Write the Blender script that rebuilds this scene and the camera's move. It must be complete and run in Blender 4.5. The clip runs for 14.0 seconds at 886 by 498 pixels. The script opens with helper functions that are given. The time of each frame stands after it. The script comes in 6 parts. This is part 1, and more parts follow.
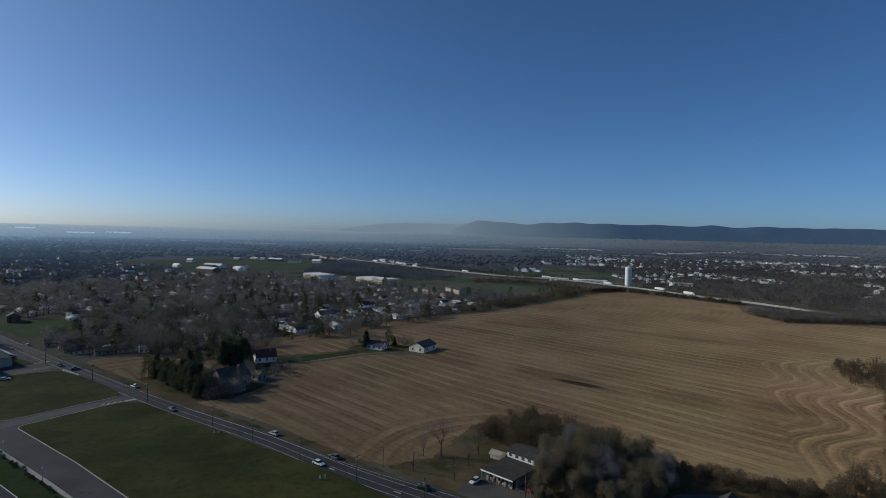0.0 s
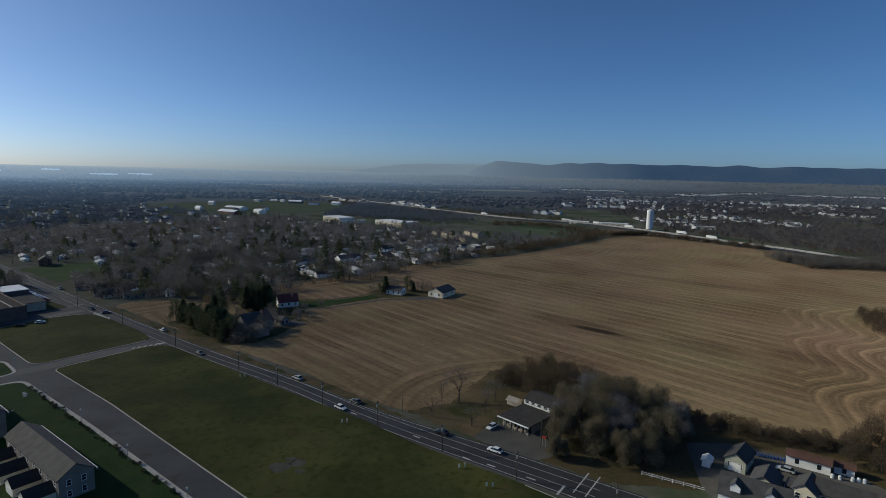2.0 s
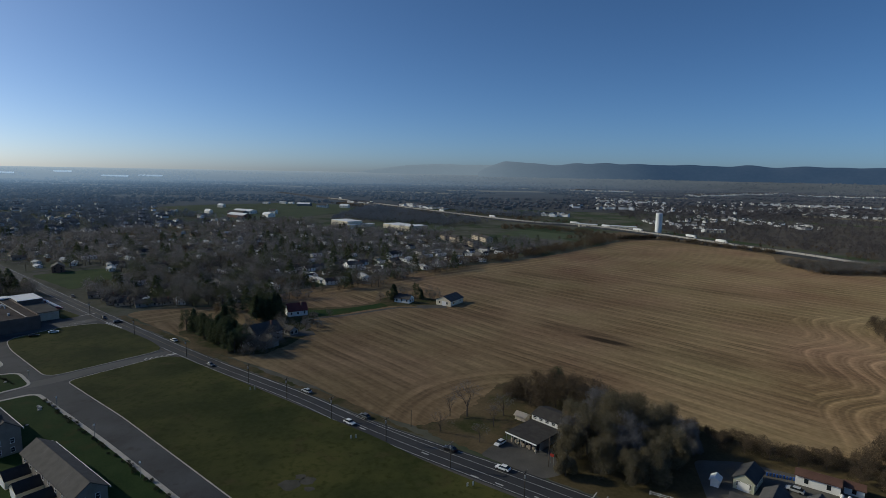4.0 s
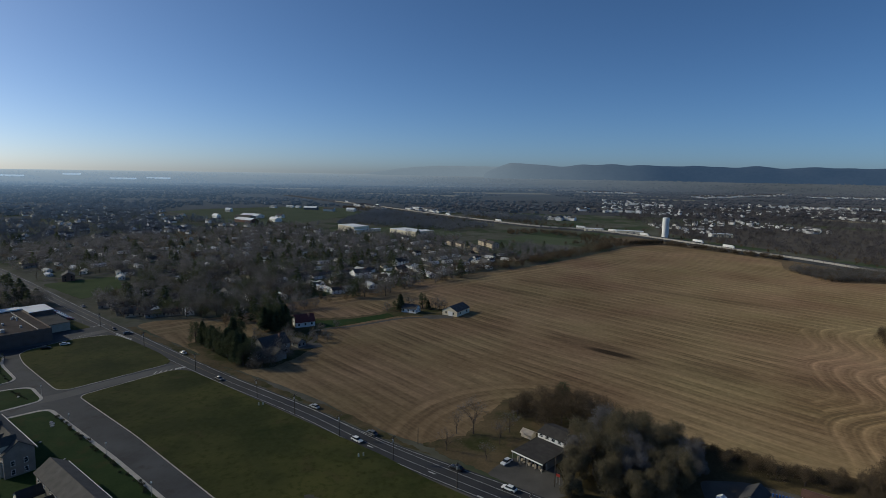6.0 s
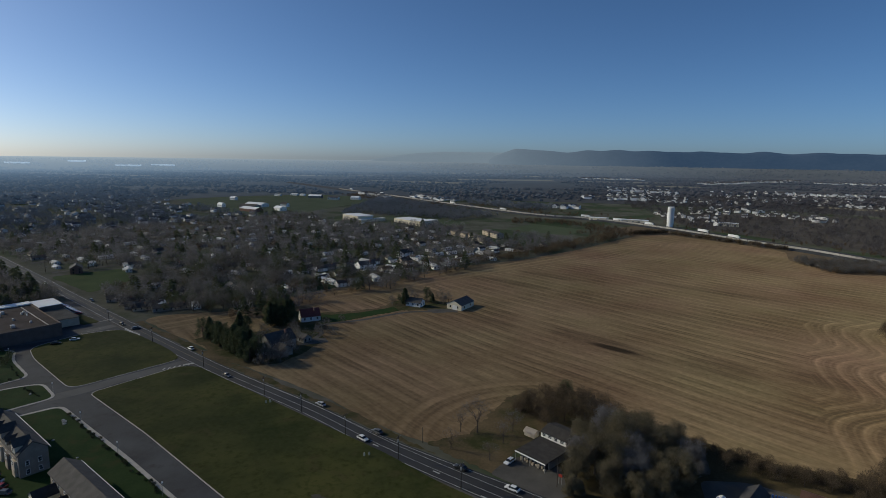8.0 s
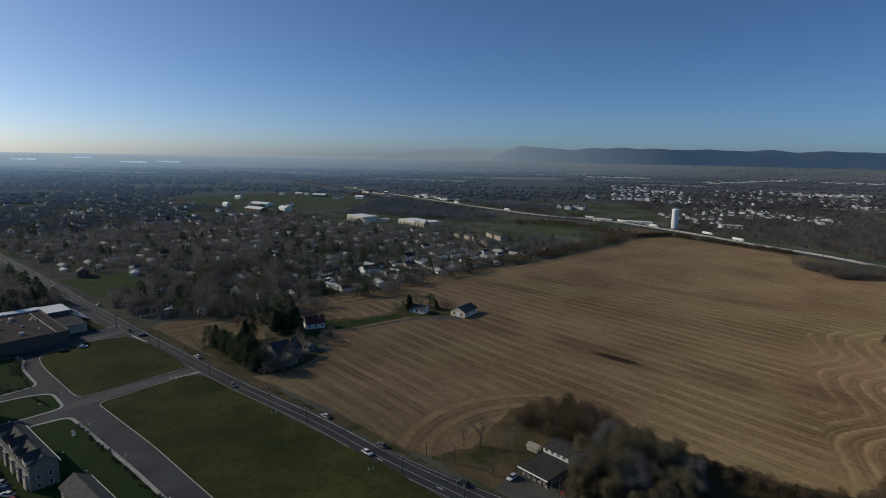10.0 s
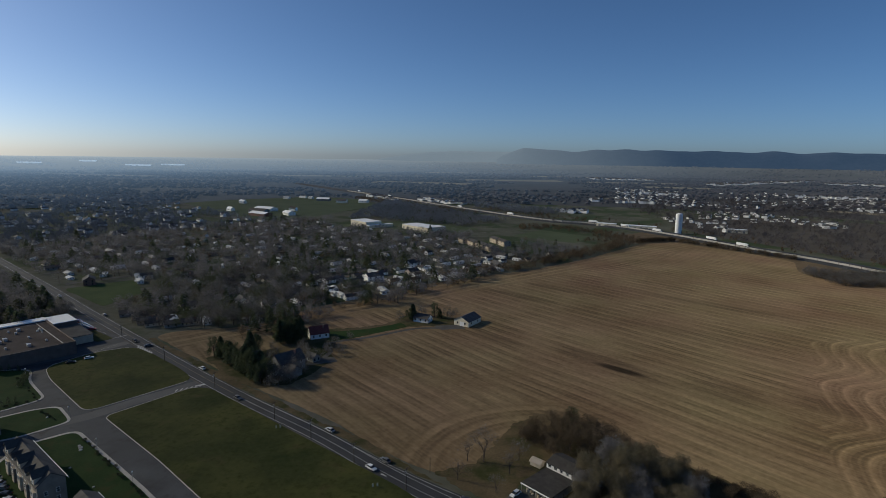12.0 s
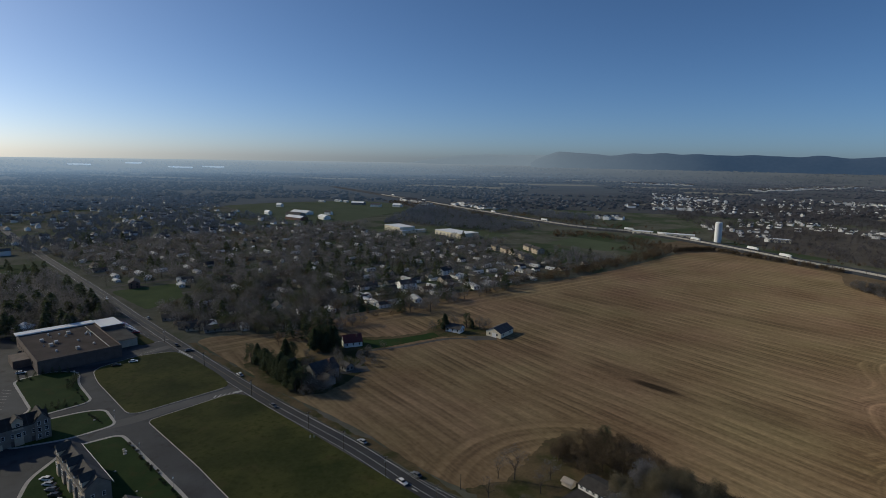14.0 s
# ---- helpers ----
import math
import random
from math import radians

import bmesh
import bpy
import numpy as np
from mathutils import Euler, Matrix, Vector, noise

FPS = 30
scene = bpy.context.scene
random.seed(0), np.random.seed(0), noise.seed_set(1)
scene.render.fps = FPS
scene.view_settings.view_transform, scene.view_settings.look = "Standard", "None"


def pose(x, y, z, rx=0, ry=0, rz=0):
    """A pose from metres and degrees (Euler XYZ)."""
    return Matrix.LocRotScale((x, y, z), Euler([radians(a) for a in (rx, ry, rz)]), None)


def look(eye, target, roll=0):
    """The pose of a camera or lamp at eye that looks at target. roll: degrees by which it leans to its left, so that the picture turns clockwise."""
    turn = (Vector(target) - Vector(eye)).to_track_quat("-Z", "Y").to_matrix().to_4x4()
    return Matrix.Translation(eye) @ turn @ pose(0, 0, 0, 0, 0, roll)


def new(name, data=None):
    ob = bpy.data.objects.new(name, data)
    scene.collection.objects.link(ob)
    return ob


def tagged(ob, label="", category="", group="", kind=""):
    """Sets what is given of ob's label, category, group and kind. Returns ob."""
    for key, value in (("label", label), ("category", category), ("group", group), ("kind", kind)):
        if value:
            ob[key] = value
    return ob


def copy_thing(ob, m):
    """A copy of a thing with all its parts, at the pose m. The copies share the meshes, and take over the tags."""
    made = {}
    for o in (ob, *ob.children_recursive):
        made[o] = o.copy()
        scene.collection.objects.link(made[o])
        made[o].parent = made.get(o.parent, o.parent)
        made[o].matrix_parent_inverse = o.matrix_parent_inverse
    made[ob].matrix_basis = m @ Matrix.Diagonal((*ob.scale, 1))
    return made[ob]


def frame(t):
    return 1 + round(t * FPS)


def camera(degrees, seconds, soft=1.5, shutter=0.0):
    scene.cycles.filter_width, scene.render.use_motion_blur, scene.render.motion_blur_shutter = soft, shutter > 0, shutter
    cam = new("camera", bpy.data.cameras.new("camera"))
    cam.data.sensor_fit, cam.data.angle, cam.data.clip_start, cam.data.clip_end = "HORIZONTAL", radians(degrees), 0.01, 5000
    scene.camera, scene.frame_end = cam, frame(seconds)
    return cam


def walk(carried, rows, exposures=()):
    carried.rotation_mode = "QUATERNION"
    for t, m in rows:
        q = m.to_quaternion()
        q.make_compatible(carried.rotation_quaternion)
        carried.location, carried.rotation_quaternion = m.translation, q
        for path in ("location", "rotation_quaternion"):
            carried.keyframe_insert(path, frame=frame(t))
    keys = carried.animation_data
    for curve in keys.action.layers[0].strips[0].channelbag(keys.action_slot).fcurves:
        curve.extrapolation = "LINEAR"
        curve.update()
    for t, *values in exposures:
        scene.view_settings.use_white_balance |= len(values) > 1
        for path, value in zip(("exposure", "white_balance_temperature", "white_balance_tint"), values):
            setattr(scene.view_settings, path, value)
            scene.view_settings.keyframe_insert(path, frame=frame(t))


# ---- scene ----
cam = camera(77.3, 14.0, soft=0.6)
PATH = [
    (0, (0.065, -0.372, 76.853), (0.087, 1.627, 76.795), 1.3),
    (0.5, (0.271, 0.617, 77.332), (0.27, 2.609, 77.157), 1.4),
    (1, (0.375, 1.055, 78.151), (0.357, 3.042, 77.919), 1.3),
    (1.5, (0.369, 1.136, 79.015), (0.339, 3.121, 78.774), 1.2),
    (2, (0.255, 1.246, 80.129), (0.213, 3.227, 79.857), 1.2),
    (2.5, (0.153, 1.326, 81.351), (0.103, 3.307, 81.078), 1.1),
    (3, (0.101, 1.321, 82.565), (0.043, 3.302, 82.292), 1.1),
    (5.5, (0.113, 0.574, 90.679), (0.026, 2.553, 90.407), 0.9),
    (6, (-0.056, 0.46, 92.055), (-0.149, 2.439, 91.785), 0.9),
    (6.5, (0.115, 0.23, 93.583), (0.019, 2.209, 93.313), 0.9),
    (7, (0.331, 0.038, 95.002), (0.229, 2.017, 94.734), 0.8),
    (7.5, (0.242, -0.062, 96.474), (0.136, 1.914, 96.181), 0.8),
    (8, (-0.033, -0.041, 97.768), (-0.141, 1.93, 97.447), 0.8),
    (10.5, (-0.217, -0.805, 106.572), (-0.343, 1.163, 106.238), 0.9),
    (11, (-0.08, -0.892, 107.704), (-0.21, 1.076, 107.373), 0.8),
    (11.5, (0.029, -0.88, 109.087), (-0.104, 1.088, 108.757), 0.8),
    (12, (-0.135, -0.88, 110.59), (-0.27, 1.088, 110.261), 0.8),
    (12.5, (-0.237, -0.921, 112.193), (-0.375, 1.047, 111.865), 0.9),
    (13, (-0.256, -0.998, 113.629), (-0.397, 0.97, 113.303), 0.8),
    (13.5, (-0.3, -1.225, 114.917), (-0.47, 0.742, 114.593), 0.9),
    (14, (-0.573, -1.23, 116.001), (-0.825, 0.728, 115.679), 1.0),
]
walk(cam, [(t, look(e, g, r)) for t, e, g, r in PATH], [(0.0, -0.36, 5500, 3), (3.0, -0.36, 5600, 3), (8.0, -0.35, 5780, 4), (14.0, -0.35, 5880, 5)])

# ---- world, sun, exposure ----
SUN_EL, SUN_AZ = 25.5, -78.0
world = bpy.data.worlds.new("world")
scene.world = world
world.use_nodes = True
wn = world.node_tree
sky = wn.nodes.new("ShaderNodeTexSky")
sky.sky_type = 'NISHITA'
sky.sun_disc = False
sky.sun_elevation, sky.sun_rotation = radians(SUN_EL), radians(SUN_AZ)
sky.altitude, sky.air_density, sky.dust_density, sky.ozone_density = 400, 0.55, 1.3, 3.4
deep = wn.nodes.new("ShaderNodeHueSaturation")
deep.inputs["Saturation"].default_value, deep.inputs["Hue"].default_value = 1.06, 0.499
wn.links.new(sky.outputs[0], deep.inputs["Color"])
wn.links.new(deep.outputs[0], wn.nodes["Background"].inputs[0])
wn.nodes["Background"].inputs[1].default_value = 0.108
sun_way = Vector((math.sin(radians(SUN_AZ)) * math.cos(radians(SUN_EL)), math.cos(radians(SUN_AZ)) * math.cos(radians(SUN_EL)), math.sin(radians(SUN_EL))))
sun = new("sun", bpy.data.lights.new("sun", 'SUN'))
sun.data.energy, sun.data.angle, sun.data.color = 3.8, radians(0.6), (1.0, 0.82, 0.56)
sun.matrix_world = look(sun_way * 900, (0, 0, 0))


# ---- materials ----
def mat(name, a, b, scale=0.5, rough=0.85, bump=0.15, metal=0.0, fine=14.0, island=0.0, each=0.0, spec=0.3, thin=0.0):
    """Two colours mixed by a broad and a fine noise, in metres; island and each vary the tone by piece and by object; thin is the share of light let through."""
    m = bpy.data.materials.new(name)
    m.use_nodes = True
    nt = m.node_tree
    p = nt.nodes["Principled BSDF"]
    p.inputs["Roughness"].default_value, p.inputs["Metallic"].default_value = rough, metal
    p.inputs["Specular IOR Level"].default_value = spec * (0.25 if rough >= 0.93 else 1.0)
    p.inputs["Diffuse Roughness"].default_value = 0.65 if rough > 0.9 else 0.2
    co = nt.nodes.new("ShaderNodeTexCoord")
    n1, n2 = nt.nodes.new("ShaderNodeTexNoise"), nt.nodes.new("ShaderNodeTexNoise")
    n1.inputs["Scale"].default_value, n1.inputs["Detail"].default_value = scale, 5
    n2.inputs["Scale"].default_value, n2.inputs["Detail"].default_value = scale * fine, 3
    for n in (n1, n2):
        nt.links.new(co.outputs["Object"], n.inputs["Vector"])
    add = nt.nodes.new("ShaderNodeMath")
    add.operation = 'MULTIPLY_ADD'
    nt.links.new(n2.outputs[0], add.inputs[0])
    add.inputs[1].default_value = 0.5
    nt.links.new(n1.outputs[0], add.inputs[2])
    rng = nt.nodes.new("ShaderNodeMapRange")
    rng.inputs[1].default_value, rng.inputs[2].default_value = 0.5, 1.0
    nt.links.new(add.outputs[0], rng.inputs[0])
    mix = nt.nodes.new("ShaderNodeMix")
    mix.data_type = 'RGBA'
    mix.inputs[6].default_value, mix.inputs[7].default_value = (*a, 1), (*b, 1)
    nt.links.new(rng.outputs[0], mix.inputs[0])
    out = mix.outputs[2]
    for amount, node, socket in ((island, "ShaderNodeNewGeometry", "Random Per Island"), (each, "ShaderNodeObjectInfo", "Random")):
        if amount:
            g = nt.nodes.new(node)
            r = nt.nodes.new("ShaderNodeMapRange")
            r.inputs[3].default_value, r.inputs[4].default_value = 1 - amount, 1 + amount
            nt.links.new(g.outputs[socket], r.inputs[0])
            h = nt.nodes.new("ShaderNodeHueSaturation")
            nt.links.new(r.outputs[0], h.inputs["Value"])
            nt.links.new(out, h.inputs["Color"])
            out = h.outputs[0]
    nt.links.new(out, p.inputs["Base Color"])
    if bump:
        bp = nt.nodes.new("ShaderNodeBump")
        bp.inputs["Strength"].default_value, bp.inputs["Distance"].default_value = bump, 0.05
        nt.links.new(n2.outputs[0], bp.inputs["Height"])
        nt.links.new(bp.outputs[0], p.inputs["Normal"])
    if thin:
        through_light = nt.nodes.new("ShaderNodeBsdfTranslucent")
        nt.links.new(out, through_light.inputs["Color"])
        blend = nt.nodes.new("ShaderNodeMixShader")
        blend.inputs[0].default_value = thin
        nt.links.new(p.outputs[0], blend.inputs[1])
        nt.links.new(through_light.outputs[0], blend.inputs[2])
        nt.links.new(blend.outputs[0], nt.nodes["Material Output"].inputs["Surface"])
    return m


def glass(name, tint):
    m = bpy.data.materials.new(name)
    m.use_nodes = True
    p = m.node_tree.nodes["Principled BSDF"]
    p.inputs["Base Color"].default_value = (*tint, 1)
    p.inputs["Roughness"].default_value, p.inputs["IOR"].default_value = 0.08, 1.5
    return m


def math_node(nt, op, a, b=None, c=None):
    n = nt.nodes.new("ShaderNodeMath")
    n.operation = op
    for i, v in enumerate((a, b, c)):
        if v is None:
            continue
        if isinstance(v, (int, float)):
            n.inputs[i].default_value = v
        else:
            nt.links.new(v, n.inputs[i])
    return n.outputs[0]


def stubble_material():
    """Cut corn stubble in swaths that follow the slope, with wavy headland turns round one low spot."""
    m = mat("corn_stubble", (0.175, 0.117, 0.057), (0.3, 0.216, 0.116), 0.016, 0.95, 0.3, fine=30)
    nt = m.node_tree
    p = nt.nodes["Principled BSDF"]
    base = p.inputs["Base Color"].links[0].from_socket
    co = nt.nodes.new("ShaderNodeTexCoord")
    sep = nt.nodes.new("ShaderNodeSeparateXYZ")
    nt.links.new(co.outputs["Object"], sep.inputs[0])
    x, y = sep.outputs[0], sep.outputs[1]

    def soft_noise(scale, detail):
        n = nt.nodes.new("ShaderNodeTexNoise")
        n.inputs["Scale"].default_value, n.inputs["Detail"].default_value = scale, detail
        nt.links.new(co.outputs["Object"], n.inputs["Vector"])
        return n.outputs[0]

    def along_axis(ax, ay, c):
        return math_node(nt, 'ADD', math_node(nt, 'MULTIPLY', x, ax), math_node(nt, 'MULTIPLY_ADD', y, ay, c))

    def ramp(v, lo, hi, a=0.0, b=1.0):
        r = nt.nodes.new("ShaderNodeMapRange")
        r.inputs[1].default_value, r.inputs[2].default_value, r.inputs[3].default_value, r.inputs[4].default_value = lo, hi, a, b
        nt.links.new(v, r.inputs[0])
        return r.outputs[0]

    def choose(f, a, b):
        n = nt.nodes.new("ShaderNodeMix")
        nt.links.new(f, n.inputs[0])
        nt.links.new(a, n.inputs[2])
        nt.links.new(b, n.inputs[3])
        return n.outputs[0]
    bend, wob = soft_noise(0.005, 1.0), soft_noise(0.06, 3)
    # long straight swaths across the field, one header width apart
    s1 = math_node(nt, 'MULTIPLY_ADD', bend, 18.0, along_axis(0.713, 0.701, 0.0))
    # headland passes along the hedgerow
    s3 = along_axis(0.69, -0.72, 362.2)
    # winding passes in the low corner
    u = along_axis(0.64, 0.77, 0.0)
    sway = math_node(nt, 'MULTIPLY', math_node(nt, 'SINE', math_node(nt, 'MULTIPLY', u, 0.083)), math_node(nt, 'MULTIPLY_ADD', soft_noise(0.02, 2), 9.0, 2.0))
    s2 = math_node(nt, 'ADD', along_axis(0.77, -0.64, 0.0), sway)
    edge = math_node(nt, 'MINIMUM', along_axis(1.0, -0.51, -29.6), along_axis(0.12, -1.0, 322.0))
    inside = ramp(math_node(nt, 'MULTIPLY_ADD', wob, 26.0, math_node(nt, 'SUBTRACT', edge, 13.0)), 0.0, 3.0)
    headland = ramp(math_node(nt, 'MULTIPLY_ADD', wob, 14.0, s3), 44.0, 40.0)

    def bands(v, period, lo, hi, shake=0.3):
        v = math_node(nt, 'MULTIPLY_ADD', wob, period * shake, v)
        return ramp(math_node(nt, 'SINE', math_node(nt, 'MULTIPLY', v, 2 * math.pi / period)), lo, hi, -1.0, 1.0)

    def swath(v):
        w = math_node(nt, 'MULTIPLY_ADD', bands(v, 18.3, -1, 1, 0.15), 0.25, bands(v, 9.15, 0.1, 0.95, 0.15))
        return math_node(nt, 'MULTIPLY_ADD', bands(v, 3.05, -0.6, 0.9, 0.2), 0.42, w)
    w2 = math_node(nt, 'MULTIPLY_ADD', bands(s2, 9.15, 0.0, 0.9, 0.4), 1.15, math_node(nt, 'MULTIPLY_ADD', bands(s2, 3.05, 0.0, 1.0, 0.5), 0.6, 0.7))
    # passes that bend round the roadside trees
    ox, oy = math_node(nt, 'SUBTRACT', x, 30.0), math_node(nt, 'SUBTRACT', y, 178.0)
    round_trees = math_node(nt, 'SQRT', math_node(nt, 'ADD', math_node(nt, 'MULTIPLY', ox, ox), math_node(nt, 'MULTIPLY', oy, oy)))
    bending = ramp(math_node(nt, 'MULTIPLY_ADD', wob, 12.0, math_node(nt, 'MINIMUM', math_node(nt, 'SUBTRACT', 62.0, round_trees), math_node(nt, 'SUBTRACT', 40.0, x))), 4.0, 8.0)
    stripes = choose(inside, choose(bending, choose(headland, swath(s1), swath(s3)), swath(round_trees)), w2)
    patch = nt.nodes.new("ShaderNodeTexNoise")
    patch.inputs["Scale"].default_value, patch.inputs["Detail"].default_value = 0.022, 5
    nt.links.new(co.outputs["Object"], patch.inputs["Vector"])
    clod = nt.nodes.new("ShaderNodeTexNoise")
    clod.inputs["Scale"].default_value, clod.inputs["Detail"].default_value = 0.35, 5
    nt.links.new(co.outputs["Object"], clod.inputs["Vector"])
    amp = math_node(nt, 'MAXIMUM', math_node(nt, 'MULTIPLY_ADD', patch.outputs[0], 0.6, -0.12), 0.05)
    value = math_node(nt, 'MULTIPLY_ADD', math_node(nt, 'MULTIPLY', stripes, ramp(soft_noise(0.045, 4), 0.3, 0.65, 0.25, 0.95)), amp, 0.6)
    along = along_axis(0.70, -0.714, 0.0)
    rows = nt.nodes.new("ShaderNodeCombineXYZ")
    nt.links.new(math_node(nt, 'MULTIPLY', s1, 0.9), rows.inputs[0])
    nt.links.new(math_node(nt, 'MULTIPLY', along, 0.045), rows.inputs[1])
    streak = nt.nodes.new("ShaderNodeTexNoise")
    streak.inputs["Scale"].default_value, streak.inputs["Detail"].default_value = 1.0, 4
    nt.links.new(rows.outputs[0], streak.inputs["Vector"])
    value = math_node(nt, 'ADD', value, math_node(nt, 'MULTIPLY_ADD', streak.outputs[0], 0.66, -0.33))
    value = math_node(nt, 'ADD', value, math_node(nt, 'MULTIPLY', clod.outputs[0], 0.42))
    value = math_node(nt, 'ADD', value, math_node(nt, 'MULTIPLY', bend, 0.22))
    # a few long damp hollows
    for cx, cy, rx, ry, deep in ((76, 285, 13, 3.2, 0.28), (66, 300, 26, 9, 0.74), (84, 276, 20, 7, 0.8), (180, 430, 60, 8, 0.74), (118, 262, 18, 14, 0.74), (30, 440, 34, 7, 0.7), (66, 470, 30, 6, 0.75), (10, 330, 22, 6, 0.8), (-30, 300, 25, 10, 0.85), (140, 350, 40, 10, 0.85), (160, 250, 14, 9, 0.78)):
        px = math_node(nt, 'SUBTRACT', x, cx)
        py = math_node(nt, 'SUBTRACT', y, cy)
        u = math_node(nt, 'DIVIDE', math_node(nt, 'ADD', math_node(nt, 'MULTIPLY', px, 0.79), math_node(nt, 'MULTIPLY', py, -0.61)), rx)
        v = math_node(nt, 'DIVIDE', math_node(nt, 'ADD', math_node(nt, 'MULTIPLY', px, 0.61), math_node(nt, 'MULTIPLY', py, 0.79)), ry)
        q = math_node(nt, 'ADD', math_node(nt, 'MULTIPLY', u, u), math_node(nt, 'MULTIPLY', v, v))
        q = math_node(nt, 'ADD', q, math_node(nt, 'MULTIPLY_ADD', patch.outputs[0], 1.4, -0.7))
        d = nt.nodes.new("ShaderNodeMapRange")
        d.inputs[1].default_value, d.inputs[2].default_value, d.inputs[3].default_value, d.inputs[4].default_value = 0.3, 1.6, deep, 1.0
        nt.links.new(q, d.inputs[0])
        value = math_node(nt, 'MULTIPLY', value, d.outputs[0])
    h = nt.nodes.new("ShaderNodeHueSaturation")
    h.inputs["Saturation"].default_value = 0.95
    nt.links.new(value, h.inputs["Value"])
    nt.links.new(math_node(nt, 'MULTIPLY_ADD', soft_noise(0.013, 4), 0.08, 0.46), h.inputs["Hue"])
    nt.links.new(base, h.inputs["Color"])
    nt.links.new(h.outputs[0], p.inputs["Base Color"])
    return m


def patches(m, colour, scale, lo, hi, seed=0.0):
    """Blotches of a further colour over a ground material, in metres."""
    nt = m.node_tree
    p = nt.nodes["Principled BSDF"]
    base = p.inputs["Base Color"].links[0].from_socket
    co = nt.nodes["Texture Coordinate"].outputs["Object"]
    n = nt.nodes.new("ShaderNodeTexNoise")
    n.noise_dimensions = '4D'
    n.inputs["W"].default_value, n.inputs["Scale"].default_value, n.inputs["Detail"].default_value, n.inputs["Roughness"].default_value = seed, scale, 7, 0.62
    nt.links.new(co, n.inputs["Vector"])
    r = nt.nodes.new("ShaderNodeMapRange")
    r.inputs[1].default_value, r.inputs[2].default_value = lo, hi
    nt.links.new(n.outputs[0], r.inputs[0])
    mix = nt.nodes.new("ShaderNodeMix")
    mix.data_type = 'RGBA'
    mix.inputs[7].default_value = (*colour, 1)
    nt.links.new(r.outputs[0], mix.inputs[0])
    nt.links.new(base, mix.inputs[6])
    nt.links.new(mix.outputs[2], p.inputs["Base Color"])
    return m


M = {}
M["ground"] = mat("winter_turf", (0.066, 0.07, 0.046), (0.13, 0.126, 0.095), 0.02, 0.95, 0.2, fine=12)
patches(M["ground"], (0.048, 0.066, 0.03), 0.012, 0.47, 0.56, 8.0)
patches(M["ground"], (0.13, 0.12, 0.1), 0.03, 0.58, 0.68, 9.0)
M["stubble"] = stubble_material()
M["lawn"] = mat("mown_lawn", (0.027, 0.038, 0.01), (0.058, 0.063, 0.02), 0.05, 0.95, 0.5, fine=11)
patches(M["lawn"], (0.085, 0.085, 0.024), 0.03, 0.44, 0.64, 1.0)
patches(M["lawn"], (0.075, 0.062, 0.025), 0.11, 0.56, 0.74, 2.0)
patches(M["lawn"], (0.028, 0.038, 0.006), 0.45, 0.5, 0.75, 3.0)
M["litter"] = mat("leaf_litter", (0.07, 0.056, 0.03), (0.155, 0.116, 0.064), 0.08, 0.95, 0.4, fine=14)
patches(M["litter"], (0.042, 0.048, 0.016), 0.06, 0.45, 0.6, 4.0)
M["bank"] = mat("dry_bank_grass", (0.09, 0.068, 0.04), (0.16, 0.12, 0.075), 0.05, 0.95, 0.3, fine=14)
M["taupe"] = mat("taupe_siding", (0.17, 0.15, 0.13), (0.25, 0.225, 0.2), 0.4, 0.75, 0.1)
M["slate_shingle"] = mat("grey_brown_shingle", (0.028, 0.026, 0.025), (0.055, 0.051, 0.047), 0.5, 0.9, 0.3, fine=20)
M["brown_woods"] = mat("brown_violet_woods", (0.085, 0.078, 0.078), (0.165, 0.152, 0.15), 0.02, 0.95, 0, island=0.35, thin=0.35)
M["fallow"] = mat("fallow_ground", (0.058, 0.052, 0.044), (0.1, 0.09, 0.078), 0.03, 0.95, 0.2, fine=14)
M["bright_lawn"] = mat("sunny_lawn", (0.042, 0.07, 0.022), (0.072, 0.1, 0.034), 0.06, 0.95, 0.3, fine=14)
M["rough_grass"] = mat("rough_grass", (0.04, 0.036, 0.015), (0.105, 0.08, 0.042), 0.06, 0.95, 0.3, fine=14)
M["green_lawn"] = mat("watered_lawn", (0.017, 0.042, 0.01), (0.038, 0.066, 0.018), 0.09, 0.95, 0.4, fine=14)
patches(M["green_lawn"], (0.05, 0.052, 0.016), 0.13, 0.55, 0.72, 5.0)
M["asphalt"] = mat("worn_asphalt", (0.024, 0.0265, 0.031), (0.044, 0.048, 0.055), 0.05, 0.85, 0.15, fine=40)
patches(M["asphalt"], (0.054, 0.059, 0.067), 0.045, 0.46, 0.68, 6.0)
patches(M["asphalt"], (0.02, 0.02, 0.022), 0.16, 0.55, 0.68, 7.0)
M["pale_asphalt"] = mat("sun_bleached_asphalt", (0.058, 0.06, 0.062), (0.095, 0.096, 0.097), 0.08, 0.9, 0.1, fine=40)
M["road"] = mat("road_asphalt", (0.02, 0.0205, 0.023), (0.036, 0.037, 0.039), 0.08, 0.75, 0.1, fine=40, spec=0.35)
M["gravel"] = mat("grey_gravel", (0.075, 0.071, 0.065), (0.13, 0.123, 0.11), 0.15, 0.95, 0.3, fine=30)
M["concrete"] = mat("pale_concrete", (0.28, 0.27, 0.25), (0.4, 0.385, 0.36), 0.3, 0.9, 0.1)
M["paint"] = mat("road_paint", (0.26, 0.26, 0.25), (0.55, 0.55, 0.53), 0.4, 0.7, 0)
M["yellow"] = mat("yellow_paint", (0.13, 0.115, 0.075), (0.22, 0.19, 0.11), 0.4, 0.7, 0)
